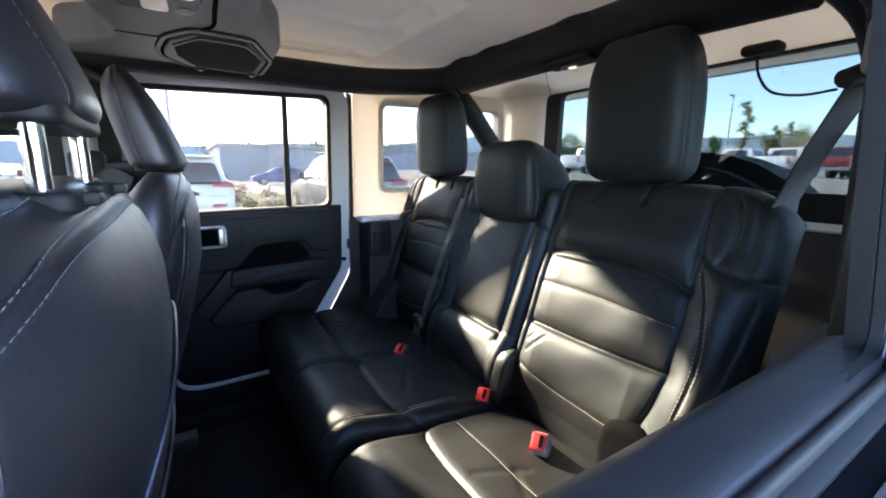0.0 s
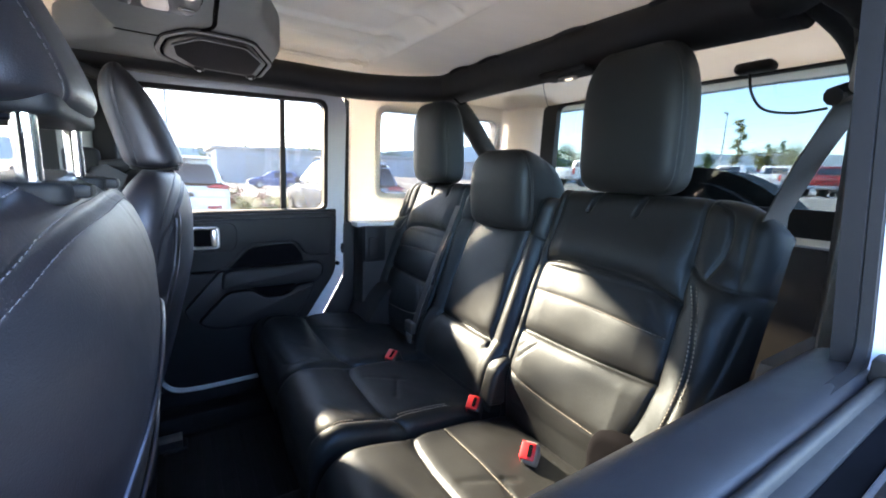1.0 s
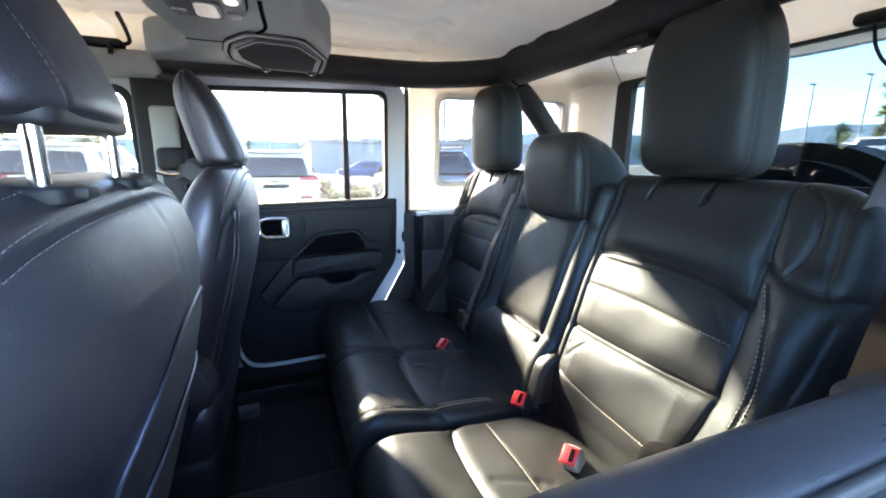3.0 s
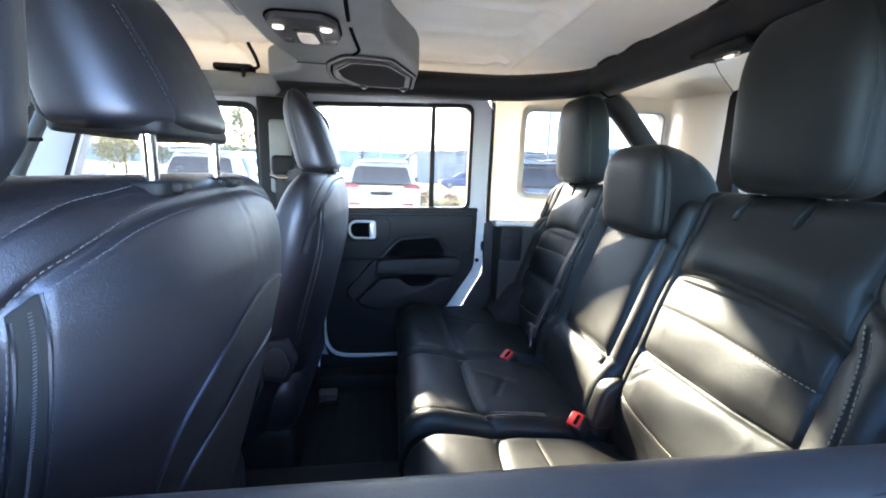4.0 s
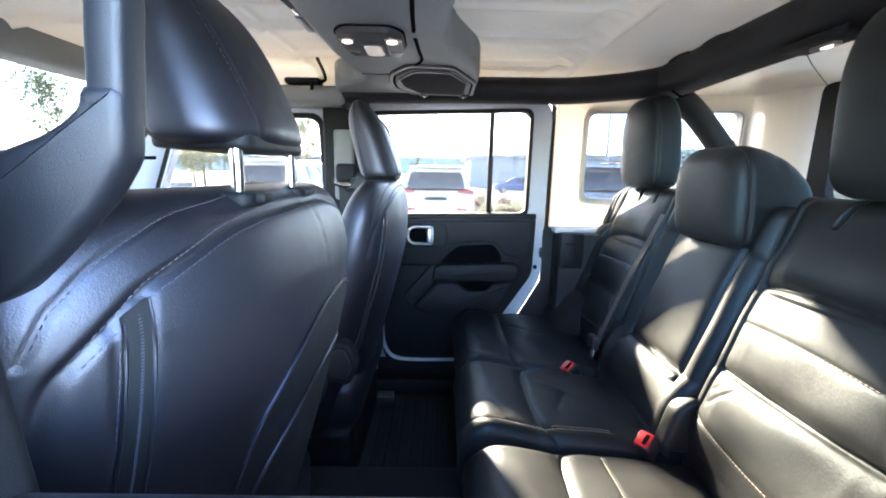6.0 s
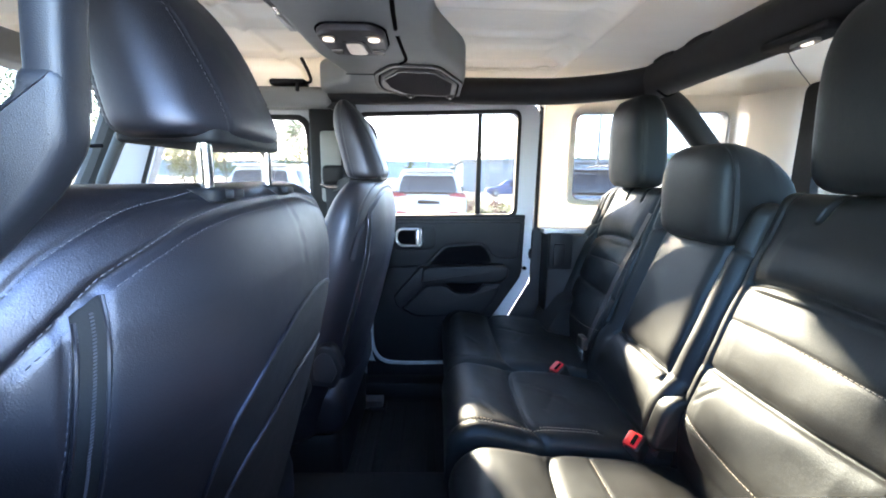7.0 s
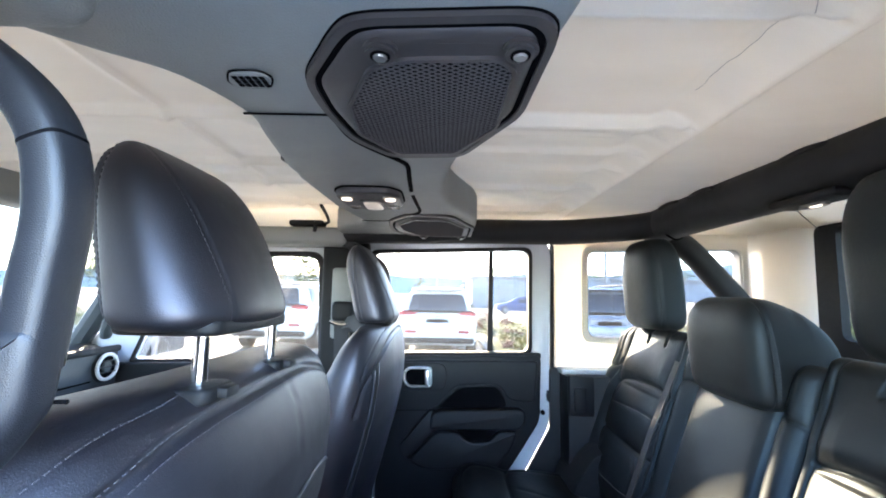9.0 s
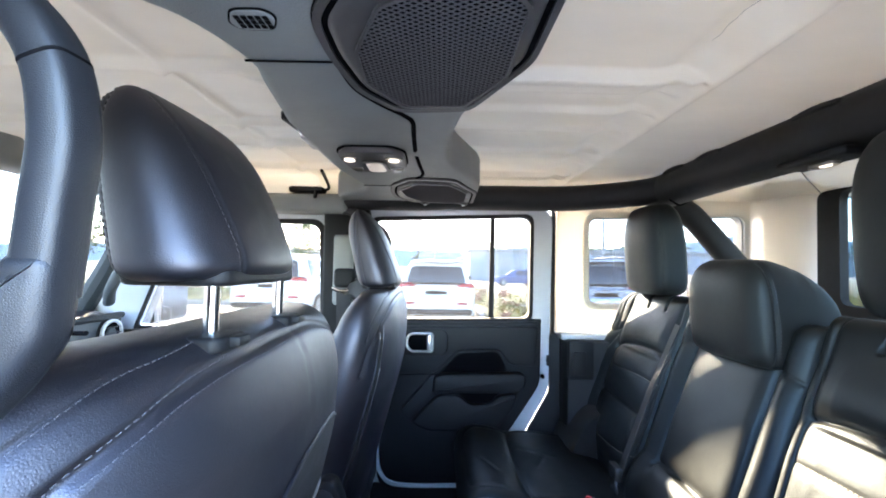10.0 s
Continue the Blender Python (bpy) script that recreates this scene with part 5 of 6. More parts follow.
def buckle(x, y, z, lean_x, lean_y, case=None, label="black belt buckle with red release button between the seats"):
    b = thing("belt_buckle", (x, y, z), label, "buckle", "buckles")
    up = Vector((lean_x, lean_y, 1)).normalized()
    m = Matrix.Translation((x, y, z)) @ up.to_track_quat("Z", "Y").to_matrix().to_4x4()
    part("body", box(-0.015, 0.015, -0.020, 0.020, -0.040, 0.034, 0.006, 3, m), case or BUCKLE, b)
    part("button", box(-0.0185, 0.010, -0.017, 0.017, -0.024, 0.037, 0.004, 2, m), RED, b, "red release button")
    part("slot", box(-0.004, 0.004, -0.012, 0.012, 0.0355, 0.0385, 0.001, 1, m), HOLE, b, "dark tongue slot")
    part("stalk", box(-0.006, 0.006, -0.016, 0.016, -0.12, -0.03, 0.004, 2, m), WEBBING, b)
    return b


buckle(0.568, -0.088, 0.912, -0.45, -0.35)
buckle(0.557, -0.280, 0.918, -0.6, -0.40, GREYPLASTIC, "grey belt buckle with red release button against the backrest")
buckle(0.507, 0.213, 0.920, -0.5, -0.3)
# Recess black darkens this cover to imitate the shadow it lies in.
part("side_boot", slab(rounded([(-0.358, 0.88), (-0.356, 0.985), (-0.378, 1.022), (-0.425, 1.030), (-0.462, 1.015), (-0.478, 0.88)], 0.024), face_x, 0.606, 0.66, 0.018, 5), HOLE, seat60, "black padded hinge cover")
part("buckle_boot", slab(rounded([(0.575, 0.93), (0.60, 1.02), (0.64, 1.045), (0.67, 1.03), (0.66, 0.92)], 0.02), lambda a, b, q: (a, q, b), -0.118, -0.075, 0.012, 3), LEATHER, seat60, "black padded buckle boot")
cbelt = thing("seat_belt", (0.6, 0.25, 1.0), "dark seat belt lying down the gap between seats", "seat belt", "belts")
part("webbing", ribbon([(0.735, 0.262, 1.36), (0.665, 0.262, 1.20), (0.605, 0.258, 1.05), (0.58, 0.252, 0.99)], [(0.004, 0.018, 0)] * 4, [(-1, 0, 0.35)] * 4), WEBBING, cbelt)
part("tongue", box(0.565, 0.572, 0.232, 0.268, 0.955, 0.995, 0.003), CHROME, cbelt, "steel belt tongue")
part("tongue_grip", box(0.562, 0.580, 0.228, 0.272, 0.985, 1.02, 0.005), BUCKLE, cbelt)

# ---- front seats ----
def front_seat(cx, cy, label):
    """A front seat seen from behind: back shell with seams, zip, pocket, headrest on two posts, cushion."""
    f = thing("bucket_seat", (cx - 0.3, cy, 0.62), label, "car seat", "front seats")
    side_, sgn = (-1 if cy < 0 else 1), -1
    wrap = 0.8 if cy < 0 else 0.25
    zt, zc = 1.438, 1.13
    rings = []
    for z in np.concatenate([np.linspace(0.82, 1.18, 40), np.linspace(1.184, zt - 0.0005, 110)]):
        t = max(0, (z - zc) / (zt - zc))
        c = (1 - t ** 4.0) ** (1 / 2.7)
        low = max(0, 1.27 - z)
        a = (0.115 - 0.038 * min(1, max(0, (z - 1.12) / 0.24))) * (0.25 + 0.75 * c ** 2)
        b = 0.300 * (0.62 + 0.38 * c) - 0.05 * max(0, 1.02 - z)
        rear_x = cx - 0.30 * low * (low / (low + 0.08)) - (0.090 if cy < 0 else 0.050) * (1 - c) - 0.010 * min(1, max(0, (1.34 - z) / 0.12))
        ring = oval(rear_x - a, cy, z, a, b, 2.7, 320)
        for p in ring:
            p.x -= wrap * max(0.0, sgn * (p.y - cy)) ** 2
        rings.append(ring)
    bm = loft(rings)
    u = lambda y: sgn * (y - cy)  # noqa: E731  outward across the seat
    top_seam = bend([(-0.28, 1.33), (-0.245, 1.385), (-0.15, 1.413), (-0.06, 1.417), (0.053, 1.414), (0.105, 1.409), (0.143, 1.401), (0.173, 1.390), (0.192, 1.382), (0.216, 1.370), (0.235, 1.353), (0.254, 1.334), (0.265, 1.316), (0.275, 1.27)])
    crest = bend([(0.10, 1.4315), (0.125, 1.428), (0.172, 1.421), (0.205, 1.409), (0.233, 1.393), (0.250, 1.377), (0.260, 1.365), (0.272, 1.340)])
    zips = [[(0.2150, 1.366), (0.219, 1.334), (0.223, 1.295), (0.226, 1.24), (0.226, 0.88)], [(0.2330, 1.356), (0.235, 1.34), (0.238, 1.303), (0.239, 1.24), (0.239, 0.88)]]
    inner = [(-0.058, 1.415), (-0.056, 1.398), (-0.050, 1.365), (-0.041, 1.335)]
    co = np.array([v.co[:] for v in bm.verts])
    U, Z = sgn * (co[:, 1] - cy), co[:, 2]
    d = groove(U, Z, [top_seam], 0.0045, 0.0045) + groove(U, Z, [zips[0], zips[1]], 0.0025, 0.003) + groove(U, Z, [inner], 0.002, 0.003) + groove(U, Z, [crest], 0.002, 0.0025)
    behind = np.clip(np.cos(2 * math.pi * (np.arange(len(co)) % 320) / 320) * 4, 0, 1)
    wrinkle = 0.0012 * np.sin(37 * U + 9 * Z) * np.sin(23 * Z + 5)
    for v, q, w, g in zip(bm.verts, d, behind, wrinkle):
        v.co.x += (q + g) * w
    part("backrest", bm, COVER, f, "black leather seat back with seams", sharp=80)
    # surface lookup for thread, zip and pocket
    hgt = [r[0].z for r in rings]
    def rear(uu, z, up=0.0):
        k = int(np.clip(np.searchsorted(hgt, z) - 1, 0, len(hgt) - 2))
        xs = []
        for i in (k, k + 1):
            ring = sorted(rings[i][240:] + rings[i][:81], key=lambda p: sgn * (p.y - cy))
            xs.append(float(np.interp(uu, [sgn * (p.y - cy) for p in ring], [p.x for p in ring])))
        w = (z - hgt[k]) / (hgt[k + 1] - hgt[k])
        x = xs[0] * (1 - w) + xs[1] * w
        return Vector((x + up, cy + sgn * uu, z + up * 0.4))
    for off in (-0.0055, 0.0055):
        stitches([[rear(a, b + off, 0.0004) for a, b in top_seam[5:-12]]], THREAD_DARK, f, 0.0034, 0.0026, 0.0005)
    stitches([[rear(a, b, 0.0004) for a, b in crest]], THREAD_DARK, f, 0.0034, 0.0026, 0.0005)
    tape = [[rear(uu + 0.009 * min(1, k / 9), z0 + (0.90 - z0) * k / 40, 0.0016) for uu, z0 in ((0.2165, 1.366), (0.2205, 1.364), (0.2245, 1.361), (0.2285, 1.359), (0.2325, 1.356))] for k in range(41)]
    tv = [p for row in tape for p in row] + [p - Vector((0.002, 0, 0)) for row in tape for p in row]
    tf = [(o + i * 5 + j, o + i * 5 + j + 1, o + i * 5 + j + 6, o + i * 5 + j + 5) for o in (0, 205) for i in range(40) for j in range(4)]
    mesh_of("zip_tape", tv, tf, RUBBER, f, "dark zip tape")
    for uu, z0 in ((0.2140, 1.366), (0.2345, 1.352)):
        stitches([[rear(uu + 0.009 * min(1, k / 9), z0 + (0.90 - z0) * k / 40, 0.0006) for k in range(1, 41)]], THREAD_DARK, f, 0.0036, 0.0030, 0.0004)
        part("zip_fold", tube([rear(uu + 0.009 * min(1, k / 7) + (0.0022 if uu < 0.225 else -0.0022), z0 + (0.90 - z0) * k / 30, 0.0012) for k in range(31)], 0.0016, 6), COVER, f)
    teeth_v, teeth_f = [], []
    for zz in np.linspace(1.355, 0.90, 190):
        c = rear(0.2245 + 0.009 * min(1, (1.361 - zz) / 0.104), zz, 0.003)
        base = len(teeth_v)
        for dy in (-0.0017, 0.0017):
            for dz in (-0.0006, 0.0006):
                teeth_v.append(c + Vector((0, dy, dz)))
        teeth_f.append((base, base + 1, base + 3, base + 2))
    tagged(mesh_of("zip_teeth", teeth_v, teeth_f, THREAD_DARK, f, "fine zip teeth", smooth=False), kind="stuff")
    # map pockets: slack sheets bellied off the seat back
    if side_ > 0:
        return finish(f, cx, cy, side_)
    def pocket(mouth, slack, label):
        nvv, nuu = 30, 60
        P = np.zeros((nvv, nuu, 3))
        for i in range(nvv):
            for j in range(nuu):
                w = j / (nuu - 1)
                uu = mouth[0][0] + (mouth[-1][0] - mouth[0][0]) * w
                edge = float(np.interp(uu, [a for a, _ in mouth], [b for _, b in mouth]))
                P[i, j] = rear(uu, 0.86 + (edge - 0.86) * i / (nvv - 1), 0.0014 + slack * math.sin(math.pi * w) ** 0.8 * (i / (nvv - 1)) ** 1.5)
        quads = [(i * nuu + j, i * nuu + j + 1, (i + 1) * nuu + j + 1, (i + 1) * nuu + j) for i in range(nvv - 1) for j in range(nuu - 1)]
        back = P.reshape(-1, 3) - np.array([0.003, 0, 0])
        n0 = nvv * nuu
        sheet = mesh_of("map_pocket", list(P.reshape(-1, 3)) + list(back), quads + [tuple(n0 + k for k in q) for q in quads], PADDING, f, label)
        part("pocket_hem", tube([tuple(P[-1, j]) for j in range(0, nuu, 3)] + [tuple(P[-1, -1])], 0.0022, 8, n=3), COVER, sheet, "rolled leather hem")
    pocket(bend([(-0.190, 1.272), (-0.159, 1.283), (-0.10, 1.291), (-0.01, 1.286), (0.06, 1.263), (0.104, 1.228), (0.133, 1.189), (0.150, 1.12)]), 0.001, "slack black map pocket")
    pocket(bend([(-0.150, 1.195), (-0.02, 1.198), (0.05, 1.175), (0.105, 1.135), (0.135, 1.07)]), 0.004, "lower slack black map pocket")
    return finish(f, cx, cy, side_)


def finish(f, cx, cy, sgn):
    """Headrest, posts, cushion and lower covers of a front seat."""
    z0, z1, r0, r1, f0, f1 = (1.480, 1.653, -0.037, -0.112, -0.160, -0.196) if sgn < 0 else (1.441, 1.638, 0.030, -0.050, -0.078, -0.126)
    hr, ts = [], np.sin(np.linspace(-math.pi / 2, math.pi / 2, 90))
    wide = lambda t: 0.116 - 0.010 * (t + 1) / 2  # noqa: E731
    seam_x = lambda t, k: (r0 + (r1 - r0) * ((t + 1) / 2) ** 1.3 - 0.010) if k else (f0 + (f1 - f0) * (t + 1) / 2 + 0.026 + 0.020 * ((t + 1) / 2) ** 3)  # noqa: E731
    for t in ts:
        c = max(0.0, 1 - abs(t) ** (3.0 if t > 0 else 12)) ** (1 / (2.2 if t > 0 else 3))
        rear_x = r0 + (r1 - r0) * ((t + 1) / 2) ** 1.3 - 0.012 * (1 - c) * (t > 0)
        front_x = f0 + (f1 - f0) * (t + 1) / 2 + (0.040 if t > 0 else 0.012) * (1 - c)
        hr.append(oval((rear_x + front_x) / 2, cy, (z0 + z1) / 2 + t * (z1 - z0) / 2, max(0.008, (rear_x - front_x) / 2 * (0.45 + 0.55 * c)), wide(t) * (0.74 + 0.26 * c), 2.5, 240, 0.06))
    bm = loft(hr)
    for v in bm.verts:
        t = max(-1, min(1, (v.co.z - (z0 + z1) / 2) / ((z1 - z0) / 2)))
        side = abs(v.co.y - cy) / wide(t)
        mid = (r0 + f0 + (r1 + f1 - r0 - f0) * (t + 1) / 2) / 2
        fore = math.exp(-((v.co.x - seam_x(t, 0)) / 0.0032) ** 2) * min(1, max(0, (side - 0.3) / 0.2))
        aft = math.exp(-((side - 0.50 - 0.22 * (t + 1) / 2) / 0.014) ** 2) * (v.co.x > mid)
        g = max(0.0032 * fore, 0.0016 * aft)
        v.co.y -= math.copysign(g * min(1, side), v.co.y - cy)
        v.co.x -= g * (v.co.x - mid) / 0.05
    rows = []
    for s in (-1, 1):
        for off in (-0.0045, 0.0045):
            line = []
            for ring, t in list(zip(hr, ts))[6:-10]:
                q = min((p for p in ring if s * (p.y - cy) > 0), key=lambda p: abs(p.x - seam_x(t, 0) - off))
                line.append((q.x, q.y + s * 0.0002, q.z))
            rows.append(relax(line))
        line = []
        for ring, t in list(zip(hr, ts))[4:-12]:
            mid = sum(p.x for p in ring) / len(ring)
            q = min((p for p in ring if s * (p.y - cy) > 0 and p.x > mid), key=lambda p: abs(abs(p.y - cy) / wide(t) - 0.54 - 0.22 * (t + 1) / 2))
            line.append((q.x + 0.0002, q.y, q.z))
        rows.append(relax(line))
    stitches(rows, THREAD_BLACK, f, 0.0034, 0.0026, 0.0005)
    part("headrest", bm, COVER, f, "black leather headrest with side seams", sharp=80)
    part("headrest_base", slab(rounded([(f0 + 0.010, cy - 0.085), (f0 + 0.010, cy + 0.085), (r0 - 0.012, cy + 0.085), (r0 - 0.012, cy - 0.085)], 0.02), flat_z, z0 - 0.004, z0 + 0.012, 0.005, 3), TRIM, f, "dark headrest underside")
    for y in (-0.074, 0.074):
        part("headrest_post", cyl((cx - 0.063, cy + y, 1.455), (0, 0, 1), 0.0068, 0.09), CHROME, f, "chrome headrest post")
        col = part("post_collar", slab(rounded([(cx - 0.085, cy + y - 0.026), (cx - 0.085, cy + y + 0.026), (cx - 0.041, cy + y + 0.026), (cx - 0.041, cy + y - 0.026)], 0.014), flat_z, 1.420, 1.4345, 0.004, 3), TRIM, f, "black post collar")
        part("release_button", box(cx - 0.047, cx - 0.032, cy + y - 0.010, cy + y + 0.012, 1.424, 1.4335, 0.003), TRIM, col)
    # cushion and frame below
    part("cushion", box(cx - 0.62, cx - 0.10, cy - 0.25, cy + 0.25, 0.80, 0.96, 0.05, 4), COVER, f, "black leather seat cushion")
    part("rail_cover", box(cx - 0.58, cx - 0.12, cy - 0.21, cy + 0.21, 0.62, 0.80, 0.03, 3), TRIM, f)
    part("recliner_cover", slab(rounded([(cx - 0.165, 0.985), (cx - 0.160, 1.05), (cx - 0.135, 1.080), (cx - 0.105, 1.072), (cx - 0.085, 1.02), (cx - 0.105, 0.975)], 0.012), lambda a, b, q: (a, q, b), cy - sgn * 0.308, cy - sgn * 0.270, 0.006, 3), TRIM, f, "black plastic recliner cover")
    part("recliner_inset", slab(rounded([(cx - 0.152, 0.998), (cx - 0.150, 1.045), (cx - 0.132, 1.064), (cx - 0.112, 1.058), (cx - 0.098, 1.018), (cx - 0.112, 0.990)], 0.010), lambda a, b, q: (a, q, b), cy - sgn * 0.311, cy - sgn * 0.300, 0.002, 2), SILL, f, "moulded inset")
    return f


def seat_rail(x0, x1, y, label):
    """A floor rail of a front seat with its end foot and bolt."""
    r = thing("seat_rail", (x0, y, 0.62), label, "seat rail", "seat rails")
    part("rail", slab([(y - 0.022, 0.640), (y - 0.022, 0.668), (y - 0.012, 0.672), (y + 0.012, 0.672), (y + 0.022, 0.668), (y + 0.022, 0.640)], lambda a, b, q: (q, a, b), x0, x1, 0.002), DULL, r)
    part("end_foot", box(x1 - 0.05, x1 + 0.012, y - 0.028, y + 0.028, 0.62, 0.646, 0.006, 3), TRIM, r, "black rail foot")
    part("bolt", cyl((x1 - 0.012, y, 0.650), (0, 0, 1), 0.011, 0.012, seg=6, bevel=0.002), CHROME, r, "steel bolt head")


for y in (-0.13, -0.53, 0.14, 0.54):
    seat_rail(-0.52, -0.02, y, "steel seat rail bolted to the carpeted floor")
front_seat(-0.004, -0.338, "black leather driver seat back with zip and map pocket")
front_seat(0.042, 0.345, "black leather front passenger seat with raised headrest")


# ---- outside: car park ----
ASPHALT = material("sunbleached concrete", (0.43, 0.395, 0.335), 0.85, grain=0.8, scale=90, spots=0.25, spot_scale=0.6)
CONCRETE = material("kerb concrete", (0.36, 0.35, 0.33), 0.85, grain=0.6, scale=60, spots=0.2, spot_scale=2)
LINE_PAINT = material("road marking", (0.70, 0.70, 0.67), 0.7, spots=0.25, spot_scale=3)
DARKGLASS = material("dark car glass", (0.025, 0.032, 0.04), 0.08, spec=0.8, spots=0.3, spot_scale=3)
TAIL = material("red tail lamp", (0.45, 0.015, 0.02), 0.2, coat=0.6, spots=0.2, spot_scale=10)
BLACKPLASTIC = material("dark bumper plastic", (0.03, 0.03, 0.032), 0.6, spots=0.2, spot_scale=5)
SILVER = material("silver blue car paint", (0.30, 0.34, 0.40), 0.25, metal=0.3, coat=0.6, spots=0.05, spot_scale=3)
BLUEPAINT = material("blue car paint", (0.07, 0.12, 0.27), 0.25, coat=0.6, spots=0.06, spot_scale=3)
REDPAINT = material("red car paint", (0.22, 0.02, 0.022), 0.25, coat=0.6, spots=0.06, spot_scale=3)
TYRE = material("dusty tyre", (0.05, 0.048, 0.045), 0.85, spots=0.2, spot_scale=12, grain=0.4, scale=120)
CLADDING = material("blue grey cladding", (0.33, 0.37, 0.42), 0.6, spots=0.08, spot_scale=0.4, grain=0.2, scale=40)
ROOFING = material("grey roof metal", (0.30, 0.31, 0.32), 0.5, spots=0.1, spot_scale=0.5)
STEEL = material("galvanised pole", (0.35, 0.36, 0.37), 0.45, metal=0.6, spots=0.1, spot_scale=4)
BARK = material("bark", (0.10, 0.075, 0.055), 0.9, grain=0.8, scale=40, spots=0.3, spot_scale=8)
LEAF = material("green leaves", (0.085, 0.16, 0.03), 0.6, spots=0.45, spot_scale=1.5)
LEAF_Y = material("yellow green leaves", (0.30, 0.29, 0.05), 0.6, spots=0.4, spot_scale=2)
LEAF_R = material("red shrub leaves", (0.34, 0.13, 0.10), 0.6, spots=0.4, spot_scale=2)
GRASS = material("dry grass", (0.22, 0.20, 0.07), 0.9, spots=0.4, spot_scale=1.2, grain=0.5, scale=20)
HILL = material("hazy hill woods", (0.34, 0.41, 0.44), 1.0, spots=0.12, spot_scale=0.01)

ground = tagged(mesh_of("ground", [(-900, -900, 0), (900, -900, 0), (900, 900, 0), (-900, 900, 0)], [(0, 1, 2, 3)], ASPHALT, smooth=False), kind="structure", label="pale sunlit concrete car park", category="ground")
bed = thing("planting_bed", (4, 17, 0), "kerbed planting bed with dry grass and low shrubs", "planting bed", kind="structure")
part("kerb", slab(rounded([(-30, 14.0), (30, 14.0), (30, 20.5), (-30, 20.5)], 0.6), flat_z, 0.0, 0.15, 0.03), CONCRETE, bed)
part("soil", slab(rounded([(-29.8, 14.2), (29.8, 14.2), (29.8, 20.3), (-29.8, 20.3)], 0.5), flat_z, 0.10, 0.19, 0.02), GRASS, bed)
rng = random.Random(7)
isle = thing("planting_bed", (2.0, 11, 0), "narrow kerbed island with shrubs between parking bays", "planting bed", kind="structure")
part("kerb", slab(rounded([(1.25, 8.6), (2.75, 8.6), (2.75, 13.99), (1.25, 13.99)], 0.4), flat_z, 0.0, 0.15, 0.03), CONCRETE, isle)
part("soil", slab(rounded([(1.40, 8.75), (2.6, 8.75), (2.6, 13.9), (1.40, 13.9)], 0.4), flat_z, 0.10, 0.19, 0.02), GRASS, isle)


def leaf_cloud(centres, count, spread, size, seed):
    """Many small leaf blades scattered round centres."""
    r = random.Random(seed)
    verts, faces = [], []
    for i in range(count):
        c = centres[i % len(centres)]
        d = Vector((r.gauss(0, 1), r.gauss(0, 1), r.gauss(0, 0.8)))
        p = Vector(c[:3]) + d * spread * (c[3] if len(c) > 3 else 1)
        a = Vector((r.uniform(-1, 1), r.uniform(-1, 1), r.uniform(-0.4, 0.9))).normalized() * size * r.uniform(0.6, 1.3)
        b = a.cross(Vector((r.uniform(-1, 1), r.uniform(-1, 1), 1))).normalized() * size * 0.45
        k = len(verts)
        verts += [p - a, p + b, p + a, p - b]
        faces.append((k, k + 1, k + 2, k + 3))
    return verts, faces


for mat_, nm, lab, n, seed, zone in ((LEAF_Y, "shrubs", "low yellow green shrubs in the bed", 70, 3, (-29, 29)), (LEAF_R, "shrubs", "low reddish shrubs in the bed", 34, 5, (-8, 22)), (LEAF, "shrubs", "low green shrubs in the bed", 50, 8, (-29, 29))):
    r = random.Random(seed)
    cs = [(r.uniform(*zone), r.uniform(14.6, 19.9), 0.38 + r.uniform(-0.1, 0.1), r.uniform(0.6, 1.3)) for _ in range(n)]
    cs += [(r.uniform(1.5, 2.5), r.uniform(9.6, 13.6), 0.24, r.uniform(0.25, 0.5)) for _ in range(n // 8)]
    v, f = leaf_cloud(cs, 6500, 0.24, 0.07, seed)
    tagged(mesh_of(nm, v, f, mat_, None, lab, smooth=False), kind="stuff", category="shrubs")


def tree(x, y, height, crown, mat_, seed, label, slim=False, leaves=5200):
    t = thing("tree", (x, y, 0), label, "tree", "trees")
    r = random.Random(seed)
    trunk = [(x, y, 0), (x + r.uniform(-.1, .1), y, height * 0.35), (x + r.uniform(-.15, .15), y + r.uniform(-.1, .1), height * 0.9)]
    bms = [tube(trunk, lambda q: 0.05 * height / 4 * (1.15 - q), 8)]
    cs = []
    for k in range(16 if not slim else 20):
        h = height * (0.3 + 0.68 * k / (15 if not slim else 19))
        a = r.uniform(0, 6.28)
        reach = crown * (0.55 + 0.45 * math.sin(math.pi * min(1, (h / height - 0.22) / 0.80))) * r.uniform(0.5, 1.0)
        tip = (x + math.cos(a) * reach, y + math.sin(a) * reach, h + (0.15 if not slim else 0.02) * height)
        bms.append(tube([(x, y, h * 0.92), ((x + tip[0]) / 2, (y + tip[1]) / 2, h), tip], lambda q: 0.018 * height / 4 * (1.1 - q), 5))
        cs.append((*tip, 1.0))
        cs.append(((x + tip[0]) / 2, (y + tip[1]) / 2, h + 0.03 * height, 0.8))
    part("trunk", join(*bms), BARK, t)
    v, f = leaf_cloud(cs, leaves, crown * 0.22, 0.05 * height / 4 + 0.03, seed)
    mesh_of("crown", v, f, mat_, t, smooth=False)
    return t


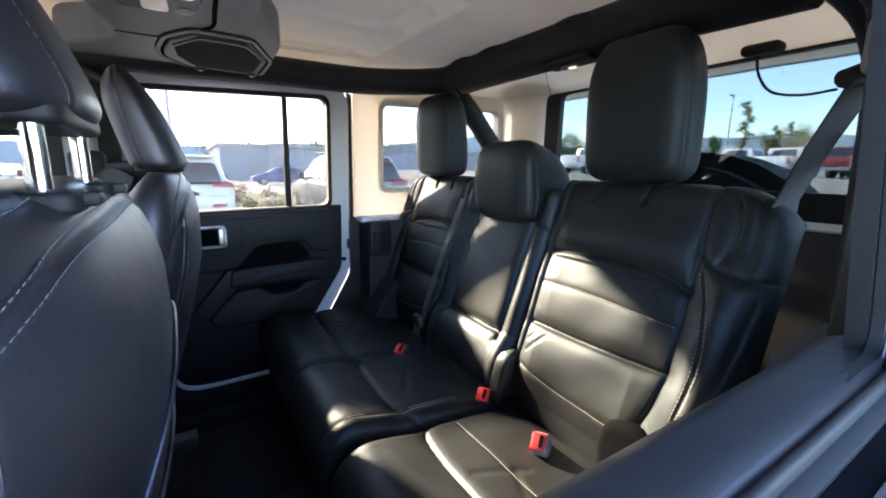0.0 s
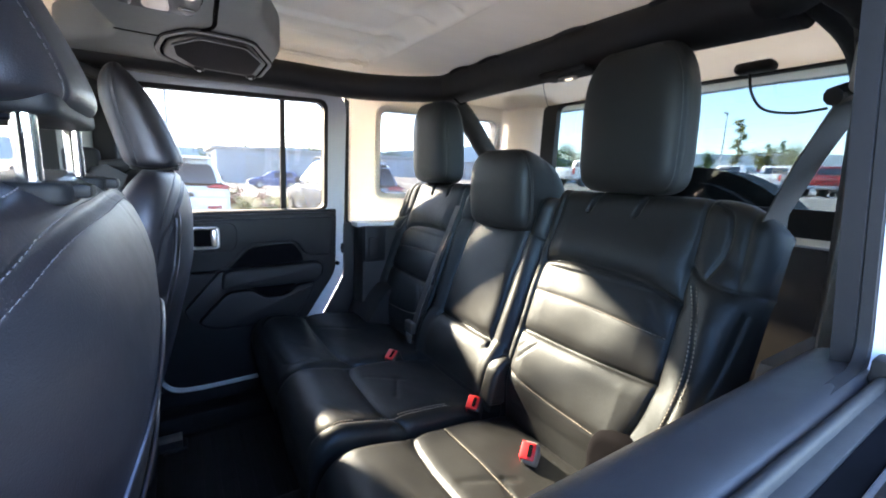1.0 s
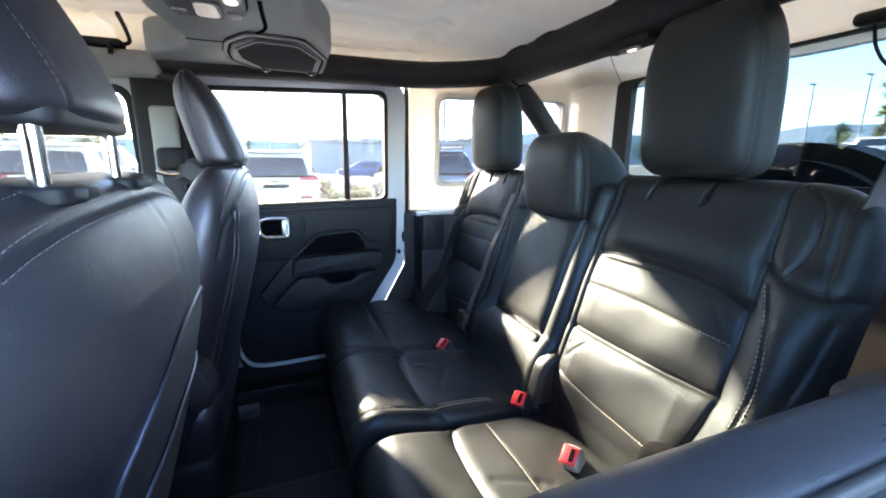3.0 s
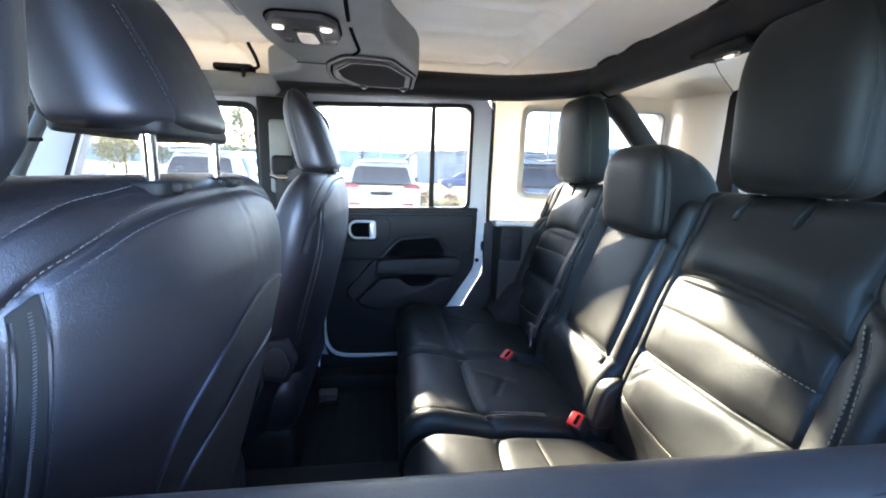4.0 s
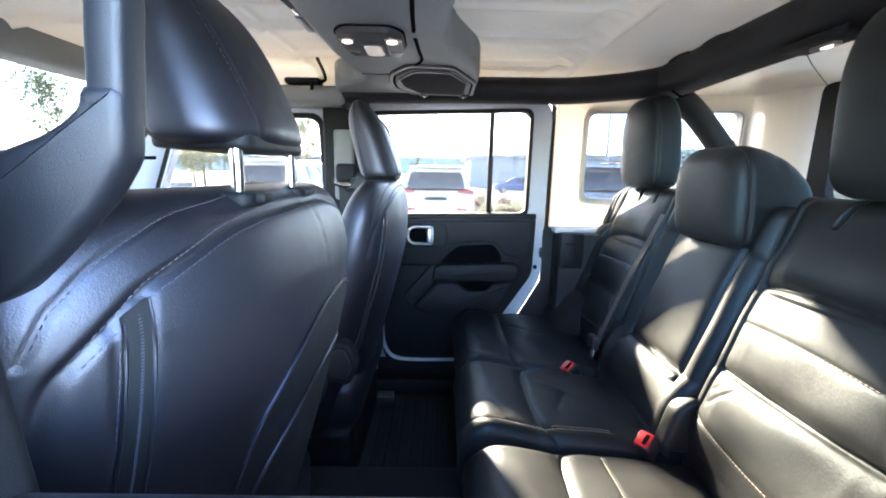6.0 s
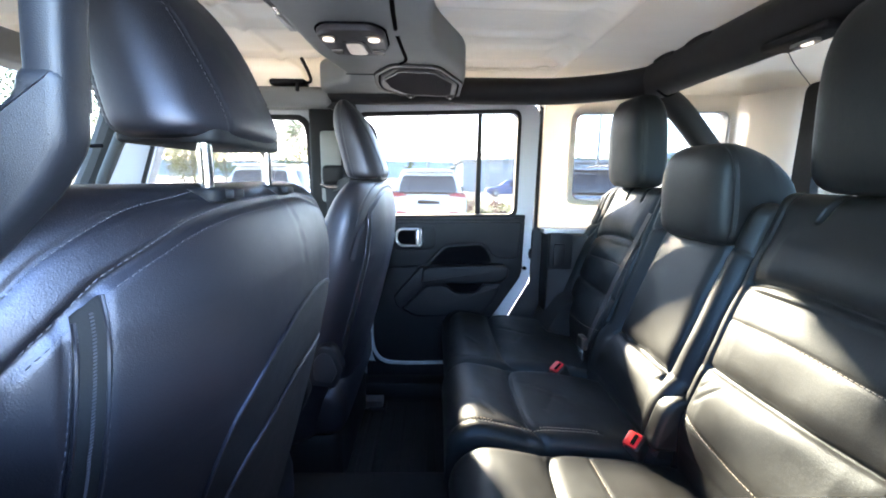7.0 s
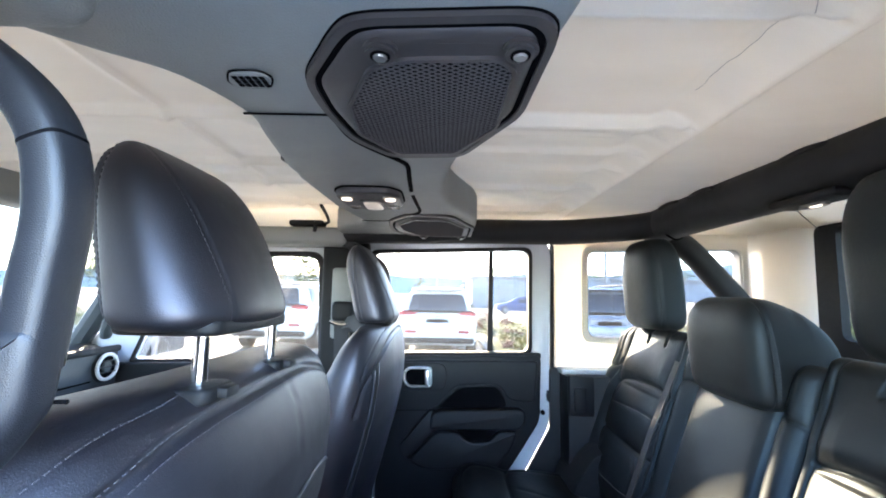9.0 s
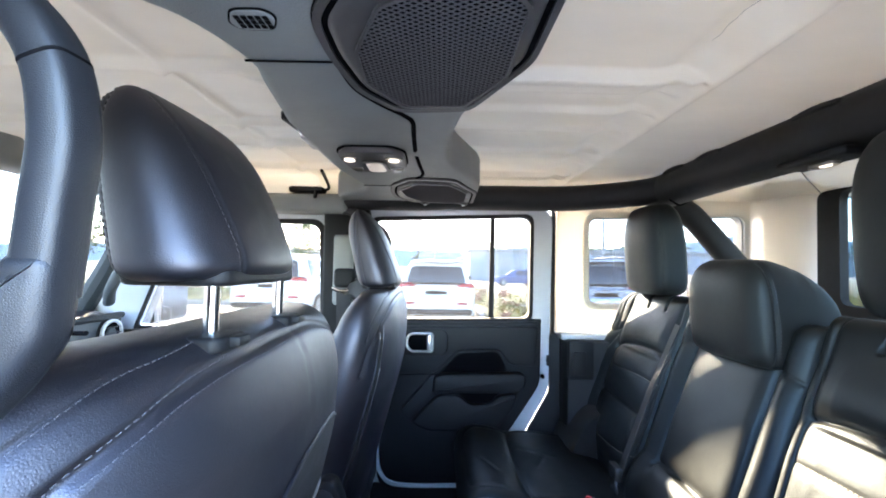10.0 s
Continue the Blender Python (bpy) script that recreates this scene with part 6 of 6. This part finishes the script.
tree(-15.6, 26, 4.2, 1.7, LEAF_Y, 31, "round yellow tree beyond the parked cars")
tree(-17.8, 31, 7.0, 3.2, LEAF, 32, "broad green tree beyond the parked cars")
tree(-14.0, 33, 6.5, 3.0, LEAF, 33, "broad green tree beyond the parked cars")
tree(-21.5, 30, 7.0, 3.2, LEAF, 34, "broad green tree beyond the parked cars")
tree(-18.5, 26, 6.0, 2.6, LEAF_Y, 11, "broad yellow green tree beyond the parked cars")
tree(-13.5, 27, 5.0, 2.2, LEAF, 12, "broad green tree beyond the parked cars")
tree(-23, 25, 6.5, 2.8, LEAF, 13, "broad green tree beyond the parked cars")
tree(-9.8, 30, 5.2, 2.0, LEAF, 16, "broad green tree beyond the parked cars")
tree(-1.8, 34, 5.4, 0.55, LEAF, 14, "thin young tree against the sky", True, 500)
tree(55, 22.2, 9.0, 0.8, LEAF_Y, 21, "tall slim conifer in the car park", True, 1400)
tree(58, 20.4, 6.4, 0.6, LEAF, 22, "tall slim conifer in the car park", True, 1000)
tree(59, 19.2, 6.8, 0.6, LEAF, 23, "tall slim conifer in the car park", True, 1000)
tree(57, 20.0, 5.2, 1.6, LEAF_Y, 24, "round young tree in the car park")
tree(58, 17.6, 5.4, 1.8, LEAF_Y, 25, "round young tree in the car park")
tree(56, 26.0, 4.8, 1.2, LEAF, 26, "round young tree in the car park")
tree(40, 36.0, 4.8, 2.0, LEAF, 27, "round green tree by the planting bed")
tree(44, 37, 5.0, 2.2, LEAF, 28, "round green tree by the planting bed")


def pole(x, y, h, label):
    p = thing("light_pole", (x, y, 0), label, "light pole", "light poles")
    part("shaft", tube([(x, y, 0.0), (x, y, h)], lambda q: 0.09 - 0.03 * q, 10, smooth=False), STEEL, p)
    part("footing", cyl((x, y, 0.3), (0, 0, 1), 0.26, 0.6, seg=18), CONCRETE, p)
    part("lamp_head", box(x - 0.7, x + 0.1, y - 0.16, y + 0.16, h, h + 0.14, 0.04), STEEL, p)


pole(-0.25, 24, 9, "tall grey car park light pole")
pole(52, 22.6, 9.5, "tall grey car park light pole")
pole(9.5, 23, 9, "tall grey car park light pole")
pole(50, 26, 9, "tall grey car park light pole")

hall = thing("warehouse", (14, 46, 0), "long low blue grey warehouse with metal roof", "building")
part("wall", box(3.4, 60, 46, 60, 0, 3.3, 0.02), CLADDING, hall)
part("roof", box(3.0, 60.4, 45.6, 60.4, 3.3, 3.6, 0.03), ROOFING, hall)
for k in range(32):
    part("cladding_rib", box(3.6 + k * 1.75, 3.75 + k * 1.75, 45.93, 46.02, 0, 3.3, 0.0), CLADDING, hall)
for k in range(6):
    part("loading_door", box(6 + k * 9, 9 + k * 9, 45.90, 46.01, 0, 2.7, 0.01), ROOFING, hall)
def suv(x, y, turn, paint, label, scale=1.0, base=0.0):
    """Upright estate car; its own front points along -y before turning, its tail to the viewer along +y reversed."""
    c = thing("suv", (x, y, base), label, "car", "parked cars")
    m = Matrix.Translation((x, y, base)) @ Matrix.Rotation(turn, 4, "Z") @ Matrix.Diagonal((scale, scale, scale, 1))
    def add(name, bm, mat_, parent=c, lab="", sharp=35):
        bmesh.ops.transform(bm, matrix=m, verts=bm.verts[:])
        return part(name, bm, mat_, parent, lab, sharp=sharp)
    def ring(yy, w, z0, z1, top_w, shoulder):
        pts = [(-w * 0.92, z0), (-w, z0 + 0.12), (-w, shoulder), (-top_w, z1 - 0.06), (-top_w + 0.08, z1), (top_w - 0.08, z1), (top_w, z1 - 0.06), (w, shoulder), (w, z0 + 0.12), (w * 0.92, z0)]
        return [Vector((a, yy, b)) for a, b in pts]
    body = loft([ring(0.0, 0.84, 0.36, 0.98, 0.80, 0.80), ring(0.10, 0.92, 0.30, 1.08, 0.86, 0.95), ring(1.2, 0.935, 0.28, 1.10, 0.87, 0.98), ring(3.2, 0.935, 0.28, 1.06, 0.86, 0.95), ring(4.2, 0.91, 0.30, 0.98, 0.80, 0.84), ring(4.6, 0.80, 0.36, 0.80, 0.70, 0.66)])
    shell = add("body", body, paint)
    cabin = loft([ring(0.06, 0.84, 1.00, 1.12, 0.80, 1.06), ring(0.22, 0.82, 1.00, 1.50, 0.66, 1.12), ring(0.42, 0.83, 1.0, 1.63, 0.66, 1.12), ring(1.6, 0.84, 1.0, 1.68, 0.66, 1.12), ring(2.5, 0.84, 1.0, 1.64, 0.64, 1.12), ring(3.35, 0.83, 1.0, 1.08, 0.78, 1.05)])
    add("cabin", cabin, paint)
    rear = slab(rounded([(-0.70, 1.11), (0.70, 1.11), (0.60, 1.50), (-0.60, 1.50)], 0.08), lambda a, b, q: (a, 0.045 + (b - 1.10) * 0.40 - q, b), 0.0, 0.02, 0.005)
    add("rear_window", rear, DARKGLASS, lab="dark rear window")
    for s in (-1, 1):
        for a, b, c2, d in ((0.55, 1.45, 0.62, 1.42), (1.52, 2.35, 1.52, 2.28)):
            side = slab(rounded([(a, 1.10), (b, 1.10), (d, 1.52), (c2, 1.52)], 0.06), lambda p, q, r, s=s: (s * (0.838 - (q - 1.10) * 0.36 + r), p, q), -0.02, 0.012, 0.003)
            add("side_window", side, DARKGLASS, lab="dark side window")
        tail = slab(rounded([(s * 0.50, 1.02), (s * 0.90, 1.00), (s * 0.90, 1.08), (s * 0.64, 1.10), (s * 0.52, 1.07)], 0.02), lambda a, b, q: (a, q + (abs(a) - 0.7) * 0.10 * (abs(a) > 0.7) + (b - 1.0) * 0.2, b), -0.01, 0.14, 0.01)
        add("tail_lamp", tail, TAIL, lab="red tail lamp")
        add("reflector", box(s * 0.62 - 0.13, s * 0.62 + 0.13, -0.070, 0.0, 0.60, 0.66, 0.01), TAIL, lab="red bumper reflector")
        add("roof_rail", tube([(s * 0.62, 0.5, 1.66), (s * 0.62, 0.7, 1.72), (s * 0.62, 2.2, 1.73), (s * 0.62, 2.4, 1.67)], 0.018, 8), BLACKPLASTIC)
        add("door_mirror", box(s * 0.93 - 0.03, s * 0.93 + 0.12, 3.0, 3.1, 1.06, 1.22, 0.03, 3), BLACKPLASTIC)
    add("bumper", box(-0.86, 0.86, -0.055, 0.12, 0.36, 0.50, 0.05, 3), BLACKPLASTIC, lab="dark lower bumper")
    add("bumper_skin", box(-0.88, 0.88, -0.058, 0.14, 0.48, 0.84, 0.05, 3), paint)
    add("badge_bar", box(-0.09, 0.09, -0.008, 0.02, 0.965, 0.985, 0.004), BLACKPLASTIC)
    add("plate_recess", box(-0.28, 0.28, 0.0, 0.055, 0.82, 0.94, 0.02), paint)
    add("spoiler", box(-0.62, 0.62, 0.10, 0.40, 1.60, 1.645, 0.015), paint)
    for yy in (0.85, 3.65):
        for s in (-1, 1):
            w = add("wheel", cyl((s * 0.84, yy, 0.345), (1, 0, 0), 0.345, 0.23, seg=24, bevel=0.03), TYRE)
            add("rim", cyl((s * 0.85, yy, 0.345), (1, 0, 0), 0.22, 0.235, seg=20, bevel=0.01), STEEL, w)
    return c


def pickup(x, y, turn, paint, label, base=0.0):
    c = thing("pickup", (x, y, base), label, "pickup truck", "parked cars")
    m = Matrix.Translation((x, y, base)) @ Matrix.Rotation(turn, 4, "Z")
    def add(name, bm, mat_, parent=c, lab=""):
        bmesh.ops.transform(bm, matrix=m, verts=bm.verts[:])
        return part(name, bm, mat_, parent, lab)
    add("bed", plate([(-0.98, 0), (0.98, 0), (0.98, 1.9), (-0.98, 1.9)], [[(-0.86, 0.1), (0.86, 0.1), (0.86, 1.8), (-0.86, 1.8)]], lambda a, b, q: (a, b, q), 0.55, 1.30), paint)
    add("bed_floor", box(-0.9, 0.9, 0.05, 1.85, 0.60, 0.70, 0.0), BLACKPLASTIC)
    add("cab", slab(rounded([(1.92, 0.5), (5.5, 0.5), (5.6, 0.95), (4.3, 1.22), (3.7, 1.85), (2.1, 1.88), (1.94, 1.30)], 0.08), lambda a, b, q: (q * (1 - max(0, b - 1.2) * 0.22), a, b), -0.98, 0.98, 0.03), paint)
    add("rear_window", slab(rounded([(-0.66, 1.35), (0.66, 1.35), (0.60, 1.75), (-0.60, 1.75)], 0.05), lambda a, b, q: (a, 1.985 + (b - 1.35) * 0.30 - q, b), 0, 0.06, 0.0), DARKGLASS)
    for s in (-1, 1):
        add("side_window", slab(rounded([(2.25, 1.30), (3.9, 1.30), (3.6, 1.75), (2.3, 1.77)], 0.05), lambda a, b, q, s=s: (s * (q * (1 - max(0, b - 1.2) * 0.22)), a, b), 0.95, 0.99, 0.0), DARKGLASS)
        add("tail_lamp", box(s * 0.93 - 0.06, s * 0.93 + 0.06, -0.02, 0.08, 0.85, 1.22, 0.01), TAIL)
    add("tailgate", box(-0.84, 0.84, -0.03, 0.05, 0.68, 1.27, 0.02), paint)
    add("bumper", box(-0.98, 0.98, -0.16, 0.02, 0.46, 0.66, 0.03), STEEL)
    for yy in (1.0, 4.7):
        for s in (-1, 1):
            w = add("wheel", cyl((s * 0.88, yy, 0.40), (1, 0, 0), 0.40, 0.26, seg=24, bevel=0.03), TYRE)
            add("rim", cyl((s * 0.89, yy, 0.40), (1, 0, 0), 0.25, 0.27, seg=20, bevel=0.01), STEEL, w)
    return c


suv(0.02, 9.0, 0, WHITE, "white parked suv seen from behind")
suv(-4.2, 9.6, 0, WHITE, "white parked suv with roof rails", 1.06)
suv(8.2, 34.0, radians(90), BLUEPAINT, "blue car parked beyond the planting bed", 0.8)
suv(3.9, 8.6, 0, SILVER, "silver blue parked suv", 1.04)
terrace = tagged(part("raised_lot", box(19.5, 75, -20, 50, 0.0, 1.10, 0.05), ASPHALT), kind="structure", label="raised car park terrace behind", category="ground")
part("kerb", box(19.3, 19.5, -20, 50, 0.0, 1.18, 0.03), CONCRETE, terrace)
W_TRUCK, R_TRUCK = (WHITE, "white pickup truck parked behind"), (REDPAINT, "red pickup truck parked behind")
for dist, az, (paint, label) in ((33, 24.6, W_TRUCK), (33, 20.2, W_TRUCK), (33, 15.6, R_TRUCK), (41, 22.4, R_TRUCK), (41, 18.2, R_TRUCK), (41, 25.6, W_TRUCK), (30, 41.6, W_TRUCK), (34, 39.2, R_TRUCK)):
    pickup(dist * math.cos(radians(az)), -0.78 + dist * math.sin(radians(az)), radians(-90), paint, label, 1.10)
suv(38, 9.0, radians(-90), SILVER, "silver suv parked behind", 1.0, 1.10)
for k in range(12):
    line = thing("bay_line", (-14 + k * 2.9, 11, 0), "worn white parking bay line", "road marking", "bay lines", "structure")
    part("stripe", box(-14.05 + k * 2.9, -13.95 + k * 2.9, 8.2, 13.4, 0.001, 0.005, 0.0), LINE_PAINT, line)
# far hills
hv, hf = [], []
n = 160
for i in range(n + 1):
    a = radians(-40 + 250 * i / n)
    d = 860
    h = 30 + 26 * noise.noise((i * 0.09, 0, 3)) + 12 * noise.noise((i * 0.31, 5, 0)) + 26 * max(0, math.cos(a - radians(22)))
    hv += [(d * math.cos(a), d * math.sin(a), -5), ((d + 60) * math.cos(a), (d + 60) * math.sin(a), max(8, h))]
    if i:
        hf.append((2 * i - 2, 2 * i, 2 * i + 1, 2 * i - 1))
tagged(mesh_of("backdrop", hv, hf, HILL, None, "hazy wooded hills on the horizon"), kind="structure", category="hills")
# dark tree belt behind the warehouse
cs = [(4 + k * 0.9 + rng.uniform(-.5, .5), 66 + rng.uniform(-2, 2), rng.uniform(1.5, 4.6), 1.0) for k in range(80)]
v, f = leaf_cloud(cs, 9000, 1.0, 0.30, 31)
tagged(mesh_of("woods", v, f, LEAF, None, "dark belt of trees behind the buildings", smooth=False), kind="stuff", category="woods")
# spare wheel on the tailgate, outside the rear glass
spare = thing("spare_wheel", (1.62, 0.0, 1.10), "black spare tyre mounted on the tailgate outside", "spare wheel")
part("tyre", cyl((1.62, 0.0, 1.09), (1, 0, 0), 0.425, 0.25, seg=96, bevel=0.05), TYRE, spare, sharp=70)
part("rim", cyl((1.735, 0.0, 1.09), (1, 0, 0), 0.23, 0.04, seg=32, bevel=0.01), STEEL, spare)
part("bracket", box(1.43, 1.52, -0.10, 0.10, 1.00, 1.18, 0.01), TRIM, spare)
